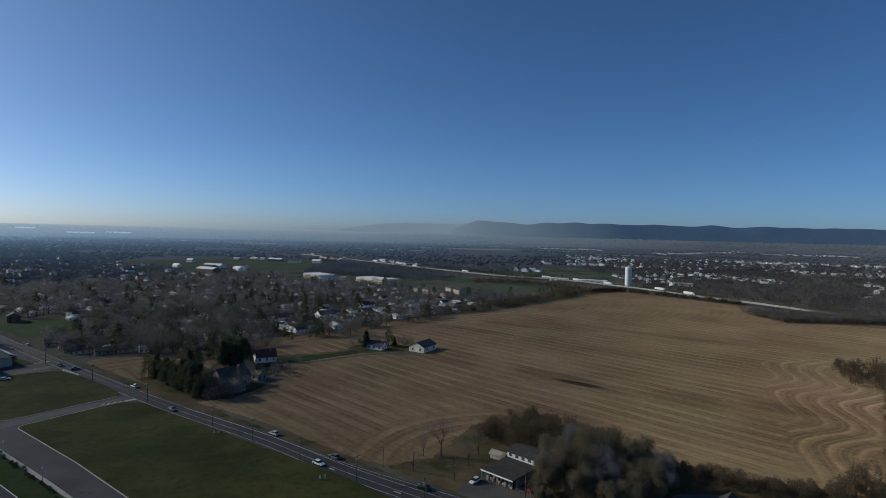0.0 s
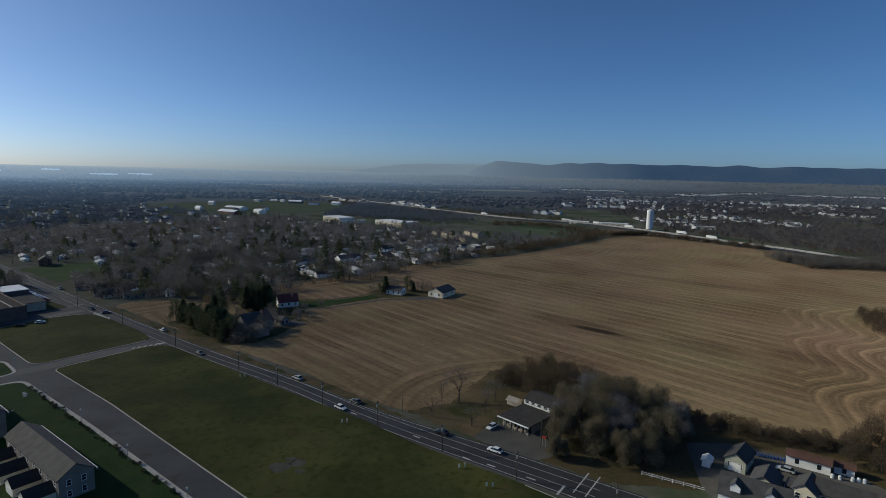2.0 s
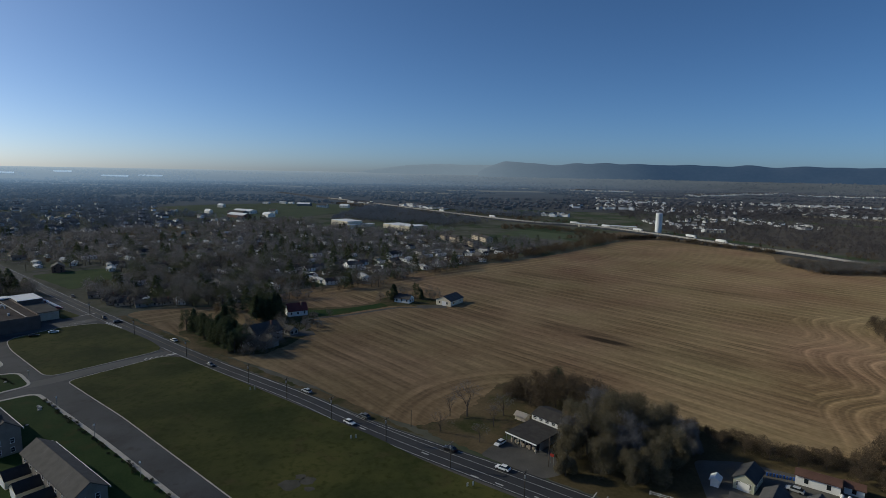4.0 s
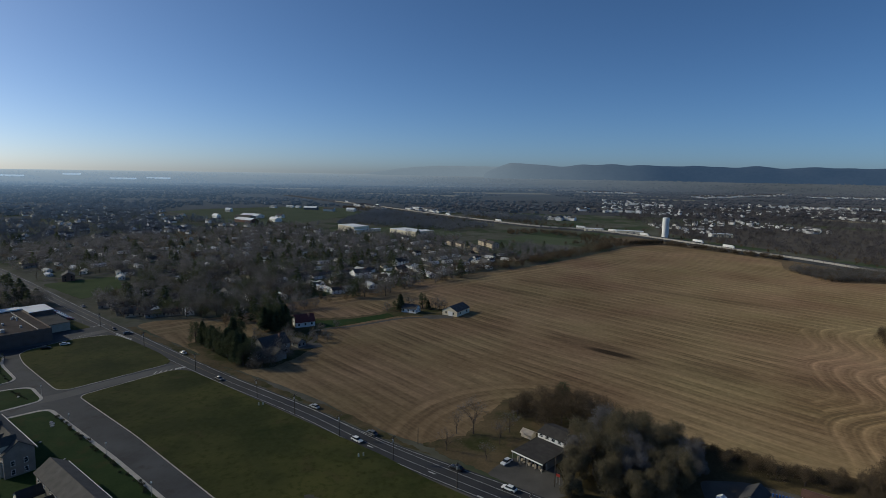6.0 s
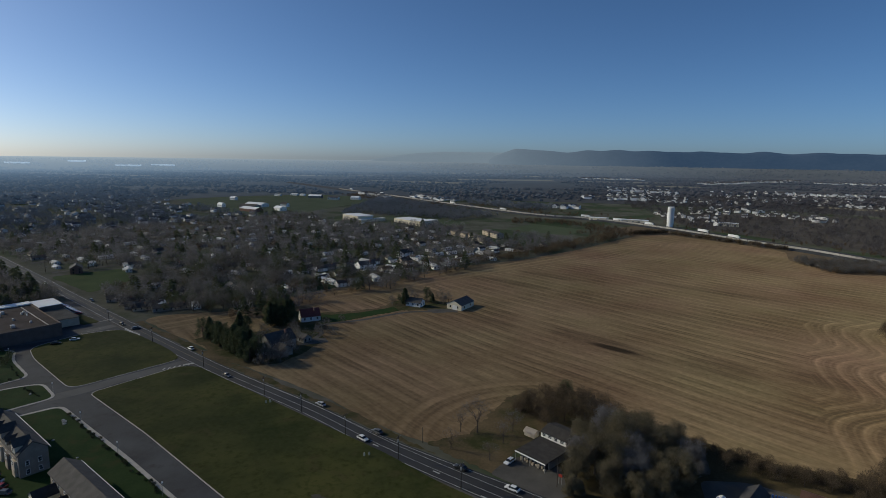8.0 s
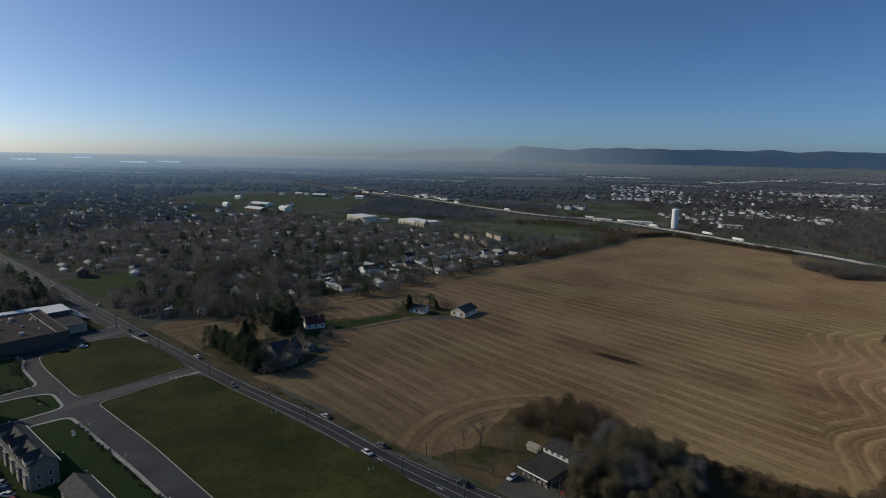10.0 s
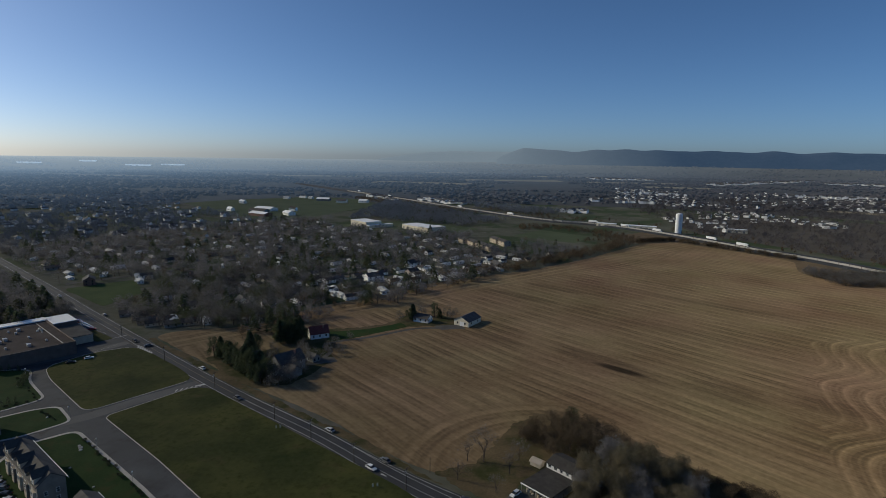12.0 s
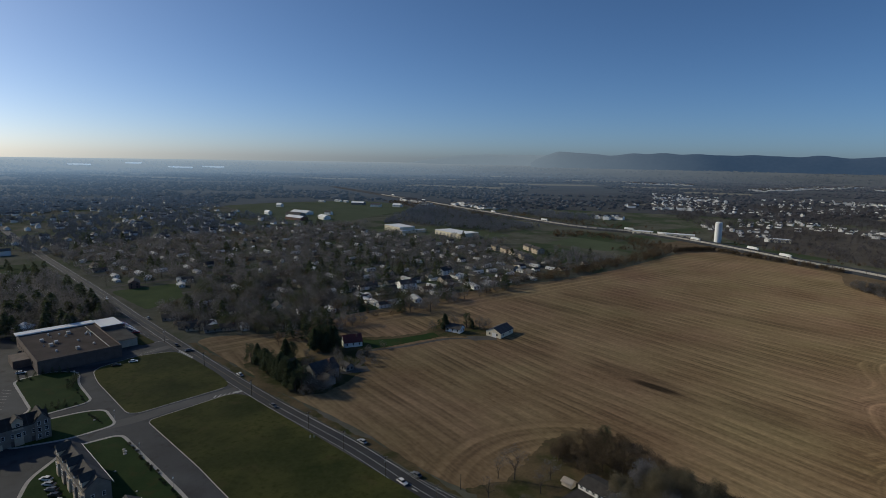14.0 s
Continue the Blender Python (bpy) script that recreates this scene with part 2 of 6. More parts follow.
M["white"] = mat("white_siding", (0.72, 0.72, 0.69), (0.84, 0.83, 0.8), 0.4, 0.7, 0.1, each=0.12)
M["cream"] = mat("cream_siding", (0.62, 0.57, 0.43), (0.74, 0.68, 0.53), 0.4, 0.7, 0.1, each=0.08)
M["grey"] = mat("grey_siding", (0.17, 0.175, 0.175), (0.26, 0.26, 0.25), 0.4, 0.75, 0.1, each=0.2)
M["green_siding"] = mat("sage_siding", (0.34, 0.36, 0.28), (0.44, 0.45, 0.36), 0.4, 0.75, 0.1)
M["brick"] = mat("red_brick", (0.16, 0.09, 0.072), (0.24, 0.145, 0.115), 0.5, 0.85, 0.2, each=0.2)
M["store_brick"] = mat("brown_store_brick", (0.095, 0.073, 0.065), (0.15, 0.12, 0.106), 0.3, 0.85, 0.2)
M["tan"] = mat("tan_siding", (0.4, 0.34, 0.26), (0.52, 0.45, 0.35), 0.4, 0.75, 0.1, each=0.15)
M["shingle"] = mat("dark_shingle", (0.045, 0.045, 0.048), (0.09, 0.087, 0.085), 0.5, 0.9, 0.3, fine=20, each=0.25)
M["brown_shingle"] = mat("brown_shingle", (0.045, 0.043, 0.042), (0.08, 0.076, 0.073), 0.5, 0.9, 0.3, fine=20, each=0.15)
M["pale_metal"] = mat("pale_metal_roof", (0.42, 0.42, 0.41), (0.6, 0.6, 0.58), 0.3, 0.5, 0.05, each=0.25)
M["red_roof"] = mat("maroon_metal_roof", (0.1, 0.03, 0.03), (0.15, 0.05, 0.045), 0.3, 0.6, 0.1)
M["rust_roof"] = mat("rusty_metal_roof", (0.075, 0.04, 0.03), (0.13, 0.072, 0.052), 0.3, 0.7, 0.15)
M["membrane"] = mat("white_roof_membrane", (0.7, 0.71, 0.72), (0.84, 0.84, 0.83), 0.1, 0.6, 0.05)
M["gravel_roof"] = mat("brown_gravel_roof", (0.07, 0.055, 0.047), (0.115, 0.092, 0.078), 0.12, 0.95, 0.2, fine=25)
M["trim"] = mat("white_trim", (0.72, 0.72, 0.7), (0.82, 0.82, 0.8), 0.6, 0.6, 0)
M["window"] = glass("dark_window_glass", (0.02, 0.025, 0.03))
M["door"] = mat("dark_door", (0.07, 0.06, 0.055), (0.12, 0.1, 0.09), 0.6, 0.6, 0.05)
M["pole"] = mat("weathered_pole_wood", (0.06, 0.048, 0.038), (0.11, 0.09, 0.07), 0.8, 0.9, 0.2)
M["steel"] = mat("galvanised_steel", (0.32, 0.33, 0.34), (0.45, 0.45, 0.45), 0.5, 0.45, 0.05, metal=0.6)
M["bark"] = mat("grey_bark", (0.075, 0.06, 0.048), (0.14, 0.115, 0.095), 0.6, 0.95, 0.4, fine=10)
M["twig"] = mat("bare_twigs", (0.135, 0.131, 0.13), (0.275, 0.265, 0.26), 0.05, 0.95, 0, island=0.35, thin=0.35)
M["dark_twig"] = mat("dense_dark_twigs", (0.11, 0.105, 0.096), (0.23, 0.217, 0.2), 0.08, 0.95, 0, island=0.4, thin=0.35)
M["willow"] = mat("olive_twigs", (0.13, 0.114, 0.072), (0.25, 0.215, 0.14), 0.09, 0.95, 0, island=0.4, thin=0.35)
M["scrub"] = mat("brown_scrub", (0.09, 0.07, 0.047), (0.19, 0.145, 0.092), 0.08, 0.95, 0, island=0.4, thin=0.35)
M["needle"] = mat("dark_needles", (0.05, 0.07, 0.034), (0.13, 0.14, 0.07), 0.12, 0.92, 0, island=0.4, thin=0.25)
M["shrub"] = mat("low_shrub", (0.04, 0.046, 0.022), (0.09, 0.085, 0.045), 0.4, 0.9, 0, island=0.35)
M["tank_white"] = mat("white_tower_paint", (0.7, 0.71, 0.7), (0.84, 0.84, 0.82), 0.06, 0.5, 0.05)
M["tyre"] = mat("tyre_rubber", (0.015, 0.015, 0.015), (0.03, 0.03, 0.03), 2, 0.9, 0)
M["blue"] = mat("blue_plastic", (0.02, 0.06, 0.22), (0.03, 0.09, 0.3), 1, 0.5, 0)
M["red"] = mat("red_sign_paint", (0.26, 0.03, 0.02), (0.34, 0.05, 0.035), 1, 0.5, 0)
M["pasture"] = mat("pasture_grass", (0.066, 0.085, 0.044), (0.095, 0.112, 0.062), 0.02, 0.95, 0.1)
M["dirt"] = mat("bare_dirt", (0.065, 0.062, 0.046), (0.11, 0.104, 0.085), 0.3, 0.95, 0.2)
M["stone"] = mat("pale_boulder", (0.35, 0.33, 0.3), (0.5, 0.48, 0.44), 0.9, 0.9, 0.3)
CAR_PAINT = {}
for cname, ca in (("white", (0.75, 0.75, 0.74)), ("black", (0.012, 0.012, 0.014)), ("silver", (0.42, 0.43, 0.44)), ("grey", (0.1, 0.105, 0.11)), ("red", (0.3, 0.02, 0.02)), ("blue", (0.03, 0.07, 0.2))):
    CAR_PAINT[cname] = mat(cname + "_car_paint", ca, tuple(0.9 * v for v in ca), 0.7, 0.28, 0, spec=0.6)


# ---- mesh helpers ----
def link(name, me, material, parent=None, label=""):
    me.materials.append(material)
    ob = new(name, me)
    if parent:
        ob.parent = parent
    if label:
        ob["label"] = label
    return ob


def part(name, bm, material, parent=None, label=""):
    me = bpy.data.meshes.new(name)
    bm.normal_update()
    bm.to_mesh(me)
    bm.free()
    return link(name, me, material, parent, label)


def thing(name, m, label, category, group=""):
    ob = new(name)
    ob.empty_display_size = 0.5
    ob.matrix_basis = m
    return tagged(ob, label, category, group)


def box(bm, x0, y0, z0, x1, y1, z1, bevel=0.0, m=None):
    vs = [bm.verts.new((x, y, z)) for z in (z0, z1) for x, y in ((x0, y0), (x1, y0), (x1, y1), (x0, y1))]
    fs = [bm.faces.new([vs[i] for i in q]) for q in ((3, 2, 1, 0), (4, 5, 6, 7), (0, 1, 5, 4), (1, 2, 6, 5), (2, 3, 7, 6), (3, 0, 4, 7))]
    if bevel:
        es = list({e for f in fs for e in f.edges})
        vs = list({v for r in bmesh.ops.bevel(bm, geom=es, offset=bevel, segments=1, affect='EDGES')["faces"] for v in r.verts} | {v for v in vs if v.is_valid})
    if m is not None:
        bmesh.ops.transform(bm, matrix=m, verts=[v for v in vs if v.is_valid])
    return bm


def tube(bm, a, b, ra, rb, sides=6, caps=True):
    a, b = Vector(a), Vector(b)
    w = (b - a).normalized()
    u = w.orthogonal().normalized()
    v = w.cross(u)
    ring = [[bm.verts.new(c + (u * math.cos(k * 2 * math.pi / sides) + v * math.sin(k * 2 * math.pi / sides)) * r) for k in range(sides)] for c, r in ((a, ra), (b, rb))]
    for k in range(sides):
        bm.faces.new((ring[0][k], ring[0][(k + 1) % sides], ring[1][(k + 1) % sides], ring[1][k]))
    if caps:
        bm.faces.new(ring[0][::-1])
        bm.faces.new(ring[1])
    return bm


def area2(pts):
    return sum(a[0] * b[1] - b[0] * a[1] for a, b in zip(pts, pts[1:] + pts[:1]))


def fillet(pts, radius, steps=5):
    """The outline with its corners rounded, anticlockwise."""
    if area2(pts) < 0:
        pts = pts[::-1]
    out = []
    for i, p in enumerate(pts):
        p, a, b = Vector(p), Vector(pts[i - 1]), Vector(pts[(i + 1) % len(pts)])
        da, db = (a - p), (b - p)
        r = min(radius, 0.45 * da.length, 0.45 * db.length)
        a, b = p + da.normalized() * r, p + db.normalized() * r
        for k in range(steps + 1):
            s = k / steps
            out.append(tuple(a * (1 - s) ** 2 + p * 2 * s * (1 - s) + b * s * s))
    return out


def inset(pts, d):
    out = []
    n = len(pts)
    for i in range(n):
        a, p, b = Vector(pts[i - 1]), Vector(pts[i]), Vector(pts[(i + 1) % n])
        e, f = (p - a).normalized(), (b - p).normalized()
        na, nb = Vector((-e.y, e.x)), Vector((-f.y, f.x))
        h = (na + nb)
        h = h / max(0.35, h.length_squared / 2)
        out.append(tuple(p + h * d))
    return out


def slab(name, pts, z0, z1, material, parent=None, label=""):
    if area2(list(pts)) < 0:
        pts = list(pts)[::-1]
    bm = bmesh.new()
    lo, hi = [bm.verts.new((x, y, z0)) for x, y in pts], [bm.verts.new((x, y, z1)) for x, y in pts]
    top = bm.faces.new(hi)
    for i in range(len(pts)):
        j = (i + 1) % len(pts)
        bm.faces.new((lo[i], lo[j], hi[j], hi[i]))
    bm.normal_update()
    bmesh.ops.triangulate(bm, faces=[top], ngon_method='EAR_CLIP')
    return part(name, bm, material, parent, label)


def ring(name, outer, inner, z0, z1, material, skip=None):
    bm = bmesh.new()
    n = len(outer)
    rows = [[bm.verts.new((*p, z)) for p in q] for q, z in ((outer, z0), (outer, z1), (inner, z1), (inner, z0))]
    for r, s in zip(rows, rows[1:]):
        for i in range(n):
            j = (i + 1) % n
            if skip and skip((Vector(outer[i]) + Vector(outer[j])) / 2):
                continue
            bm.faces.new((r[i], r[j], s[j], s[i]))
    return part(name, bm, material)


def smooth_line(pts, step=8.0):
    """A curve through the points (Catmull-Rom), about step metres between samples."""
    P = [Vector(p) for p in pts]
    P = [P[0] * 2 - P[1]] + P + [P[-1] * 2 - P[-2]]
    out = []
    for i in range(1, len(P) - 2):
        n = max(2, int((P[i + 1] - P[i]).length / step))
        for k in range(n):
            t = k / n
            out.append(0.5 * (2 * P[i] + (P[i + 1] - P[i - 1]) * t + (2 * P[i - 1] - 5 * P[i] + 4 * P[i + 1] - P[i + 2]) * t * t + (3 * P[i] - P[i - 1] - 3 * P[i + 1] + P[i + 2]) * t ** 3))
    return out + [P[-2]]


def sides_of(line):
    out = []
    for i, p in enumerate(line):
        d = (line[min(i + 1, len(line) - 1)] - line[max(i - 1, 0)]).normalized()
        out.append(Vector((-d.y, d.x)))
    return out


def ribbon(bm, line, o0, o1, z, dash=None):
    """A flat band along the line between two offsets (left is positive); dash: (on, off) in samples."""
    ns = sides_of(line)
    rows = [(bm.verts.new((*(p + n * o0), z)), bm.verts.new((*(p + n * o1), z))) for p, n in zip(line, ns)]
    for i in range(len(rows) - 1):
        if dash and i % sum(dash) >= dash[0]:
            continue
        a, b = rows[i], rows[i + 1]
        bm.faces.new((a[0], b[0], b[1], a[1]))
    return bm


def soup(name, verts, material, parent=None, label=""):
    """One mesh of separate triangles from an array of corner points."""
    v = np.asarray(verts, dtype=np.float32).reshape(-1, 3)
    n = len(v) // 3
    me = bpy.data.meshes.new(name)
    me.vertices.add(n * 3)
    me.vertices.foreach_set("co", v.ravel())
    me.loops.add(n * 3)
    me.loops.foreach_set("vertex_index", np.arange(n * 3, dtype=np.int32))
    me.polygons.add(n)
    me.polygons.foreach_set("loop_start", np.arange(0, n * 3, 3, dtype=np.int32))
    me.update(calc_edges=True)
    me.validate()
    return link(name, me, material, parent, label)


def unit(rng, n):
    v = rng.normal(size=(n, 3))
    return v / np.linalg.norm(v, axis=1)[:, None]


def twigs(rng, n, centre, radii, length, width, rise=0.5, hollow=0.45, droop=0.0):
    """Thin slivers through an egg-shaped crown, pointing outwards and up (or drooping)."""
    d = unit(rng, n)
    r = hollow + (1 - hollow) * rng.random(n) ** 0.6
    lump = 1 + 0.22 * np.sin(3 * d[:, 0] + 5 * d[:, 1] + rng.random() * 6) * np.cos(4 * d[:, 2] + rng.random() * 6)
    p = np.asarray(centre) + d * np.asarray(radii) * (r * lump)[:, None]
    w = d + unit(rng, n) * 0.8 + np.array([0, 0, rise - droop])
    w /= np.linalg.norm(w, axis=1)[:, None]
    s = np.cross(w, unit(rng, n))
    s /= np.linalg.norm(s, axis=1)[:, None] + 1e-6
    L = length * (0.6 + 0.8 * rng.random(n))[:, None]
    return np.stack([p - w * L / 2, p + s * width * (0.7 + 0.6 * rng.random(n))[:, None], p + w * L / 2], axis=1)


# ---- ground and far land ----
def land(r):
    s = np.clip((r - 3900) / 900, 0, 1)
    return 76 * s * s * (3 - 2 * s)


def ground_sheet():
    rr = [0, 60, 150, 400, 900, 1800, 3000, 3900, 4020, 4140, 4260, 4380, 4500, 4620, 4720, 4800]
    n = 96
    bm = bmesh.new()
    centre = bm.verts.new((0, 0, 0))
    last = None
    for r in rr[1:]:
        cur = [bm.verts.new((r * math.sin(2 * math.pi * k / n), r * math.cos(2 * math.pi * k / n), float(land(r)))) for k in range(n)]
        for k in range(n):
            j = (k + 1) % n
            bm.faces.new((centre, cur[j], cur[k]) if last is None else (last[k], last[j], cur[j], cur[k]))
        last = cur
    bmesh.ops.recalc_face_normals(bm, faces=bm.faces)
    return tagged(part("ground", bm, M["ground"]), "dull green and brown winter ground reaching the horizon", "ground", kind="structure")


ground_sheet()


# A surface colour with the haze in front of it added as emission.
def haze_glow_material(name, a, b, glow):
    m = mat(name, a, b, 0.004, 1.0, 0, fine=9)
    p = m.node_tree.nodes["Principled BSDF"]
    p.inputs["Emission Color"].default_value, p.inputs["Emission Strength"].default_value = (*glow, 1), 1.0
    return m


def ridge(name, az0, az1, r, crest, foot, material, label, seed, rough=1.0):
    """A long wooded ridge on the horizon between two bearings."""
    bm = bmesh.new()
    n = 260
    rows = []
    for i in range(n + 1):
        f = i / n
        az = radians(az0 + (az1 - az0) * f)
        wob = (20 * noise.noise(Vector((f * 11, seed, 0))) + 14 * noise.noise(Vector((f * 27, seed, 3)))) * min(1, f * 8) * rough
        top = crest(f) + wob
        rows.append([bm.verts.new((rad * math.sin(az), rad * math.cos(az), z)) for rad, z in ((r - 230, foot), (r - 150, foot + (top - foot) * 0.42), (r - 60, foot + (top - foot) * 0.82), (r, top), (r + 60, top - 30))])
    for a, b in zip(rows, rows[1:]):
        for k in range(4):
            bm.faces.new((a[k], b[k], b[k + 1], a[k + 1]))
    bmesh.ops.recalc_face_normals(bm, faces=bm.faces)
    for f in bm.faces:
        f.smooth = True
    return tagged(part(name, bm, material), label, "hills", kind="structure")


M["hill"] = haze_glow_material("haze_glow_hill", (0.022, 0.026, 0.033), (0.042, 0.047, 0.055), (0.042, 0.074, 0.125))
# Haze in the emission colour: pale at the ridge's left end, blue further right.
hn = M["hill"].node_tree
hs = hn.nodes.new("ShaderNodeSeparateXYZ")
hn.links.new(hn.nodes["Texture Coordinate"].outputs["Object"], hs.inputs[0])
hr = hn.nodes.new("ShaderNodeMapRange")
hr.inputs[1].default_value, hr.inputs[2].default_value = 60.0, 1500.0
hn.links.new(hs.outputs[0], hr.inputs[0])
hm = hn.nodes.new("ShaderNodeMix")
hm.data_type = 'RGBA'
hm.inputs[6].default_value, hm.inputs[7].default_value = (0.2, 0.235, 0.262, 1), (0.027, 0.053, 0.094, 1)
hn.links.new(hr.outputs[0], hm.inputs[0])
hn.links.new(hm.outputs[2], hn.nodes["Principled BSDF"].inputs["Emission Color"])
# An even pale emission stands for the haze over this ridge.
M["hill_pale"] = haze_glow_material("haze_glow_pale_hill", (0.04, 0.045, 0.05), (0.06, 0.065, 0.07), (0.22, 0.255, 0.28))
ridge("backdrop_hills", 1.4, 60, 4740, lambda f: 76 + (14 + 4740 * math.tan(radians(1.22 - 0.3 * f / 0.62))) * (0.2 + 0.78 * min(1, f / 0.045) ** 0.8 - 0.07 * max(0.0, min(1, (f - 0.035) / 0.05)) + 0.09 * max(0.0, min(1, (f - 0.085) / 0.2))), 56, M["hill"], "long low wooded ridge with blue haze painted as glow", 1.0)
ridge("backdrop_hills_pale", -12, 3.5, 4850, lambda f: 62 + 96 * math.sin(min(1, f * 1.6) * math.pi / 2), 56, M["hill_pale"], "faint distant ridge with pale haze painted as glow", 2.0, 0.22)

# plain in front of the hills, its haze put into the material as glow
def haze_glow(m):
    """Haze painted as emission: it grows with distance from the place's origin and is stronger towards the sun."""
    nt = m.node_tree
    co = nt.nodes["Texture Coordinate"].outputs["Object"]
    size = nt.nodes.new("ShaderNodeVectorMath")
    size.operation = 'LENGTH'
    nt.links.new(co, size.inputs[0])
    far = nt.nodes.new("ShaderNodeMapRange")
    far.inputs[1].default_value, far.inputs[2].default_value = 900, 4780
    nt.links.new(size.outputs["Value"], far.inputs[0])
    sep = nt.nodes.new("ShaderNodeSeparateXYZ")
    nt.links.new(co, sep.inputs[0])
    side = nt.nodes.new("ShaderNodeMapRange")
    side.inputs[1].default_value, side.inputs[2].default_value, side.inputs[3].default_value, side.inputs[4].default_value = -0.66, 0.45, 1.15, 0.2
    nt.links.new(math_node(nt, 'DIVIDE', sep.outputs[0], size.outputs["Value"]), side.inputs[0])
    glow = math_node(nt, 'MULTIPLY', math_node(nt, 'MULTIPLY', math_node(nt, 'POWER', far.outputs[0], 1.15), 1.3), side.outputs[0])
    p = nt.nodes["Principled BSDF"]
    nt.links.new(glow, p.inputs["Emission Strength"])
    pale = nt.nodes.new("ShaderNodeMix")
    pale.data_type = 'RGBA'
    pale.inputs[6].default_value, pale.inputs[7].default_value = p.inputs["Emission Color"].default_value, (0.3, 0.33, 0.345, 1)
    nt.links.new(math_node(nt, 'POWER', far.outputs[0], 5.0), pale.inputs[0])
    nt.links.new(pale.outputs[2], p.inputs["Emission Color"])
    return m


M["plain"] = haze_glow(haze_glow_material("haze_glow_plain", (0.04, 0.038, 0.037), (0.075, 0.071, 0.067), (0.15, 0.21, 0.285)))
M["haze_glow_white"] = haze_glow(haze_glow_material("haze_glow_white_roof", (0.7, 0.7, 0.7), (0.8, 0.8, 0.8), (0.24, 0.29, 0.34)))
M["haze_glow_field"] = haze_glow(haze_glow_material("haze_glow_field", (0.15, 0.13, 0.09), (0.22, 0.19, 0.13), (0.15, 0.21, 0.285)))
M["haze_glow_twig"] = haze_glow(haze_glow_material("haze_glow_bare_woods", (0.075, 0.078, 0.084), (0.135, 0.139, 0.147), (0.15, 0.21, 0.285)))
# Base lifted to blue-grey, and glow added, both in place of haze.
M["haze_glow_grey_woods"] = haze_glow(haze_glow_material("haze_glow_grey_bare_woods", (0.15, 0.155, 0.168), (0.255, 0.262, 0.278), (0.15, 0.21, 0.285)))
# Eastern woods: darker base, the haze again put into the emission.
M["violet_woods"] = haze_glow(haze_glow_material("haze_glow_dark_woods", (0.05, 0.046, 0.05), (0.1, 0.092, 0.098), (0.15, 0.21, 0.285)))
bm = bmesh.new()
prev = None
for r in (1350, 1600, 2250, 2500, 2750, 3000, 3250, 3500, 3750, 3900, 4020, 4140, 4260, 4380, 4500, 4620, 4720, 4805):
    cur = [bm.verts.new((r * math.sin(radians(a)), r * math.cos(radians(a)), float(land(r)) + (1.2 if r > 2000 else 0.02))) for a in range(-70, 71, 4)]
    if prev:
        for k in range(len(cur) - 1):
            bm.faces.new((prev[k], prev[k + 1], cur[k + 1], cur[k]))
    prev = cur
bmesh.ops.recalc_face_normals(bm, faces=bm.faces)
tagged(part("backdrop_plain", bm, M["plain"]), "blue-grey plain towards the horizon with haze painted as glow", "plain", kind="structure")

# ---- fields and lawns ----
FIELD = [(-33, 190), (-18, 181), (0, 172), (20, 178), (60, 170), (92, 168), (118, 160), (140, 166), (240, 150), (330, 290), (425, 470), (372, 509), (338, 524), (322, 550), (324, 580), (350, 632), (329, 676), (292, 724), (259, 763), (212, 741), (118, 617), (51, 545), (-4, 508), (-70, 450), (-92, 418), (-122, 384), (-134, 358), (-149, 336), (-175, 327), (-190, 321), (-197, 311), (-174, 293), (-139.6, 267.5), (-108.6, 245), (-56.6, 211)]


def ragged(pts, step=4.0, amp=1.3):
    """The outline cut into short pieces and shaken a little, as a grown edge is."""
    out = []
    for a, b in zip(pts, pts[1:] + pts[:1]):
        a, b = Vector(a), Vector(b)
        n = max(1, int((b - a).length / step))
        side = Vector((-(b - a).y, (b - a).x)).normalized() if (b - a).length else Vector((0, 0))
        for k in range(n):
            p = a + (b - a) * k / n
            out.append(tuple(p + side * amp * 0.7 * (noise.noise(Vector((p.x * 0.13, p.y * 0.13, 1.7))) + 0.7 * noise.noise(Vector((p.x * 0.7, p.y * 0.7, 4.1))))))
    return out


def lawn(name, pts, z, material, label, r=5, amp=1.3):
    return tagged(slab(name, ragged(fillet(pts, r, 4), 1.2 if amp > 2 else 4.0, amp), -0.3, z, material), label, "grass", kind="structure")


tagged(slab("stubble_field", ragged(fillet(FIELD, 12, 4)), -0.4, 0.03, M["stubble"]), "wide brown corn stubble field in striped swaths", "field", kind="structure")
lawn("farmyard_grass", [(-149, 277), (-125, 255), (-106, 242), (-92, 247), (-84, 262), (-80, 285), (-88, 308), (-72, 325), (-46, 348), (-14, 352), (-12, 368), (-30, 380), (-52, 372), (-62, 350), (-95, 336), (-112, 324), (-112, 302), (-126, 292), (-145, 284)], 0.06, M["litter"], "rough grass round the farmhouses and barn", 5, 3.0)
lawn("green_strip", [(-90, 312), (-72, 325), (-46, 347), (-52, 356), (-70, 340), (-97, 330)], 0.09, M["green_lawn"], "strip of green grass between stubble fields", 4)
tagged(part("farm_drive", ribbon(bmesh.new(), smooth_line([(-86, 283), (-84, 296), (-90, 309), (-66, 324), (-42, 343), (-22, 347), (-9, 348)], 4), -1.5, 1.5, 0.11), M["gravel"]), "narrow pale farm drive along the green strip to the barn", "road", kind="structure")
tagged(slab("farm_apron", fillet([(-96, 283), (-80, 288), (-76, 281), (-90, 274)], 1.5), -0.2, 0.12, M["gravel"]), "grey paved apron beside the farmhouse", "pavement", kind="structure")
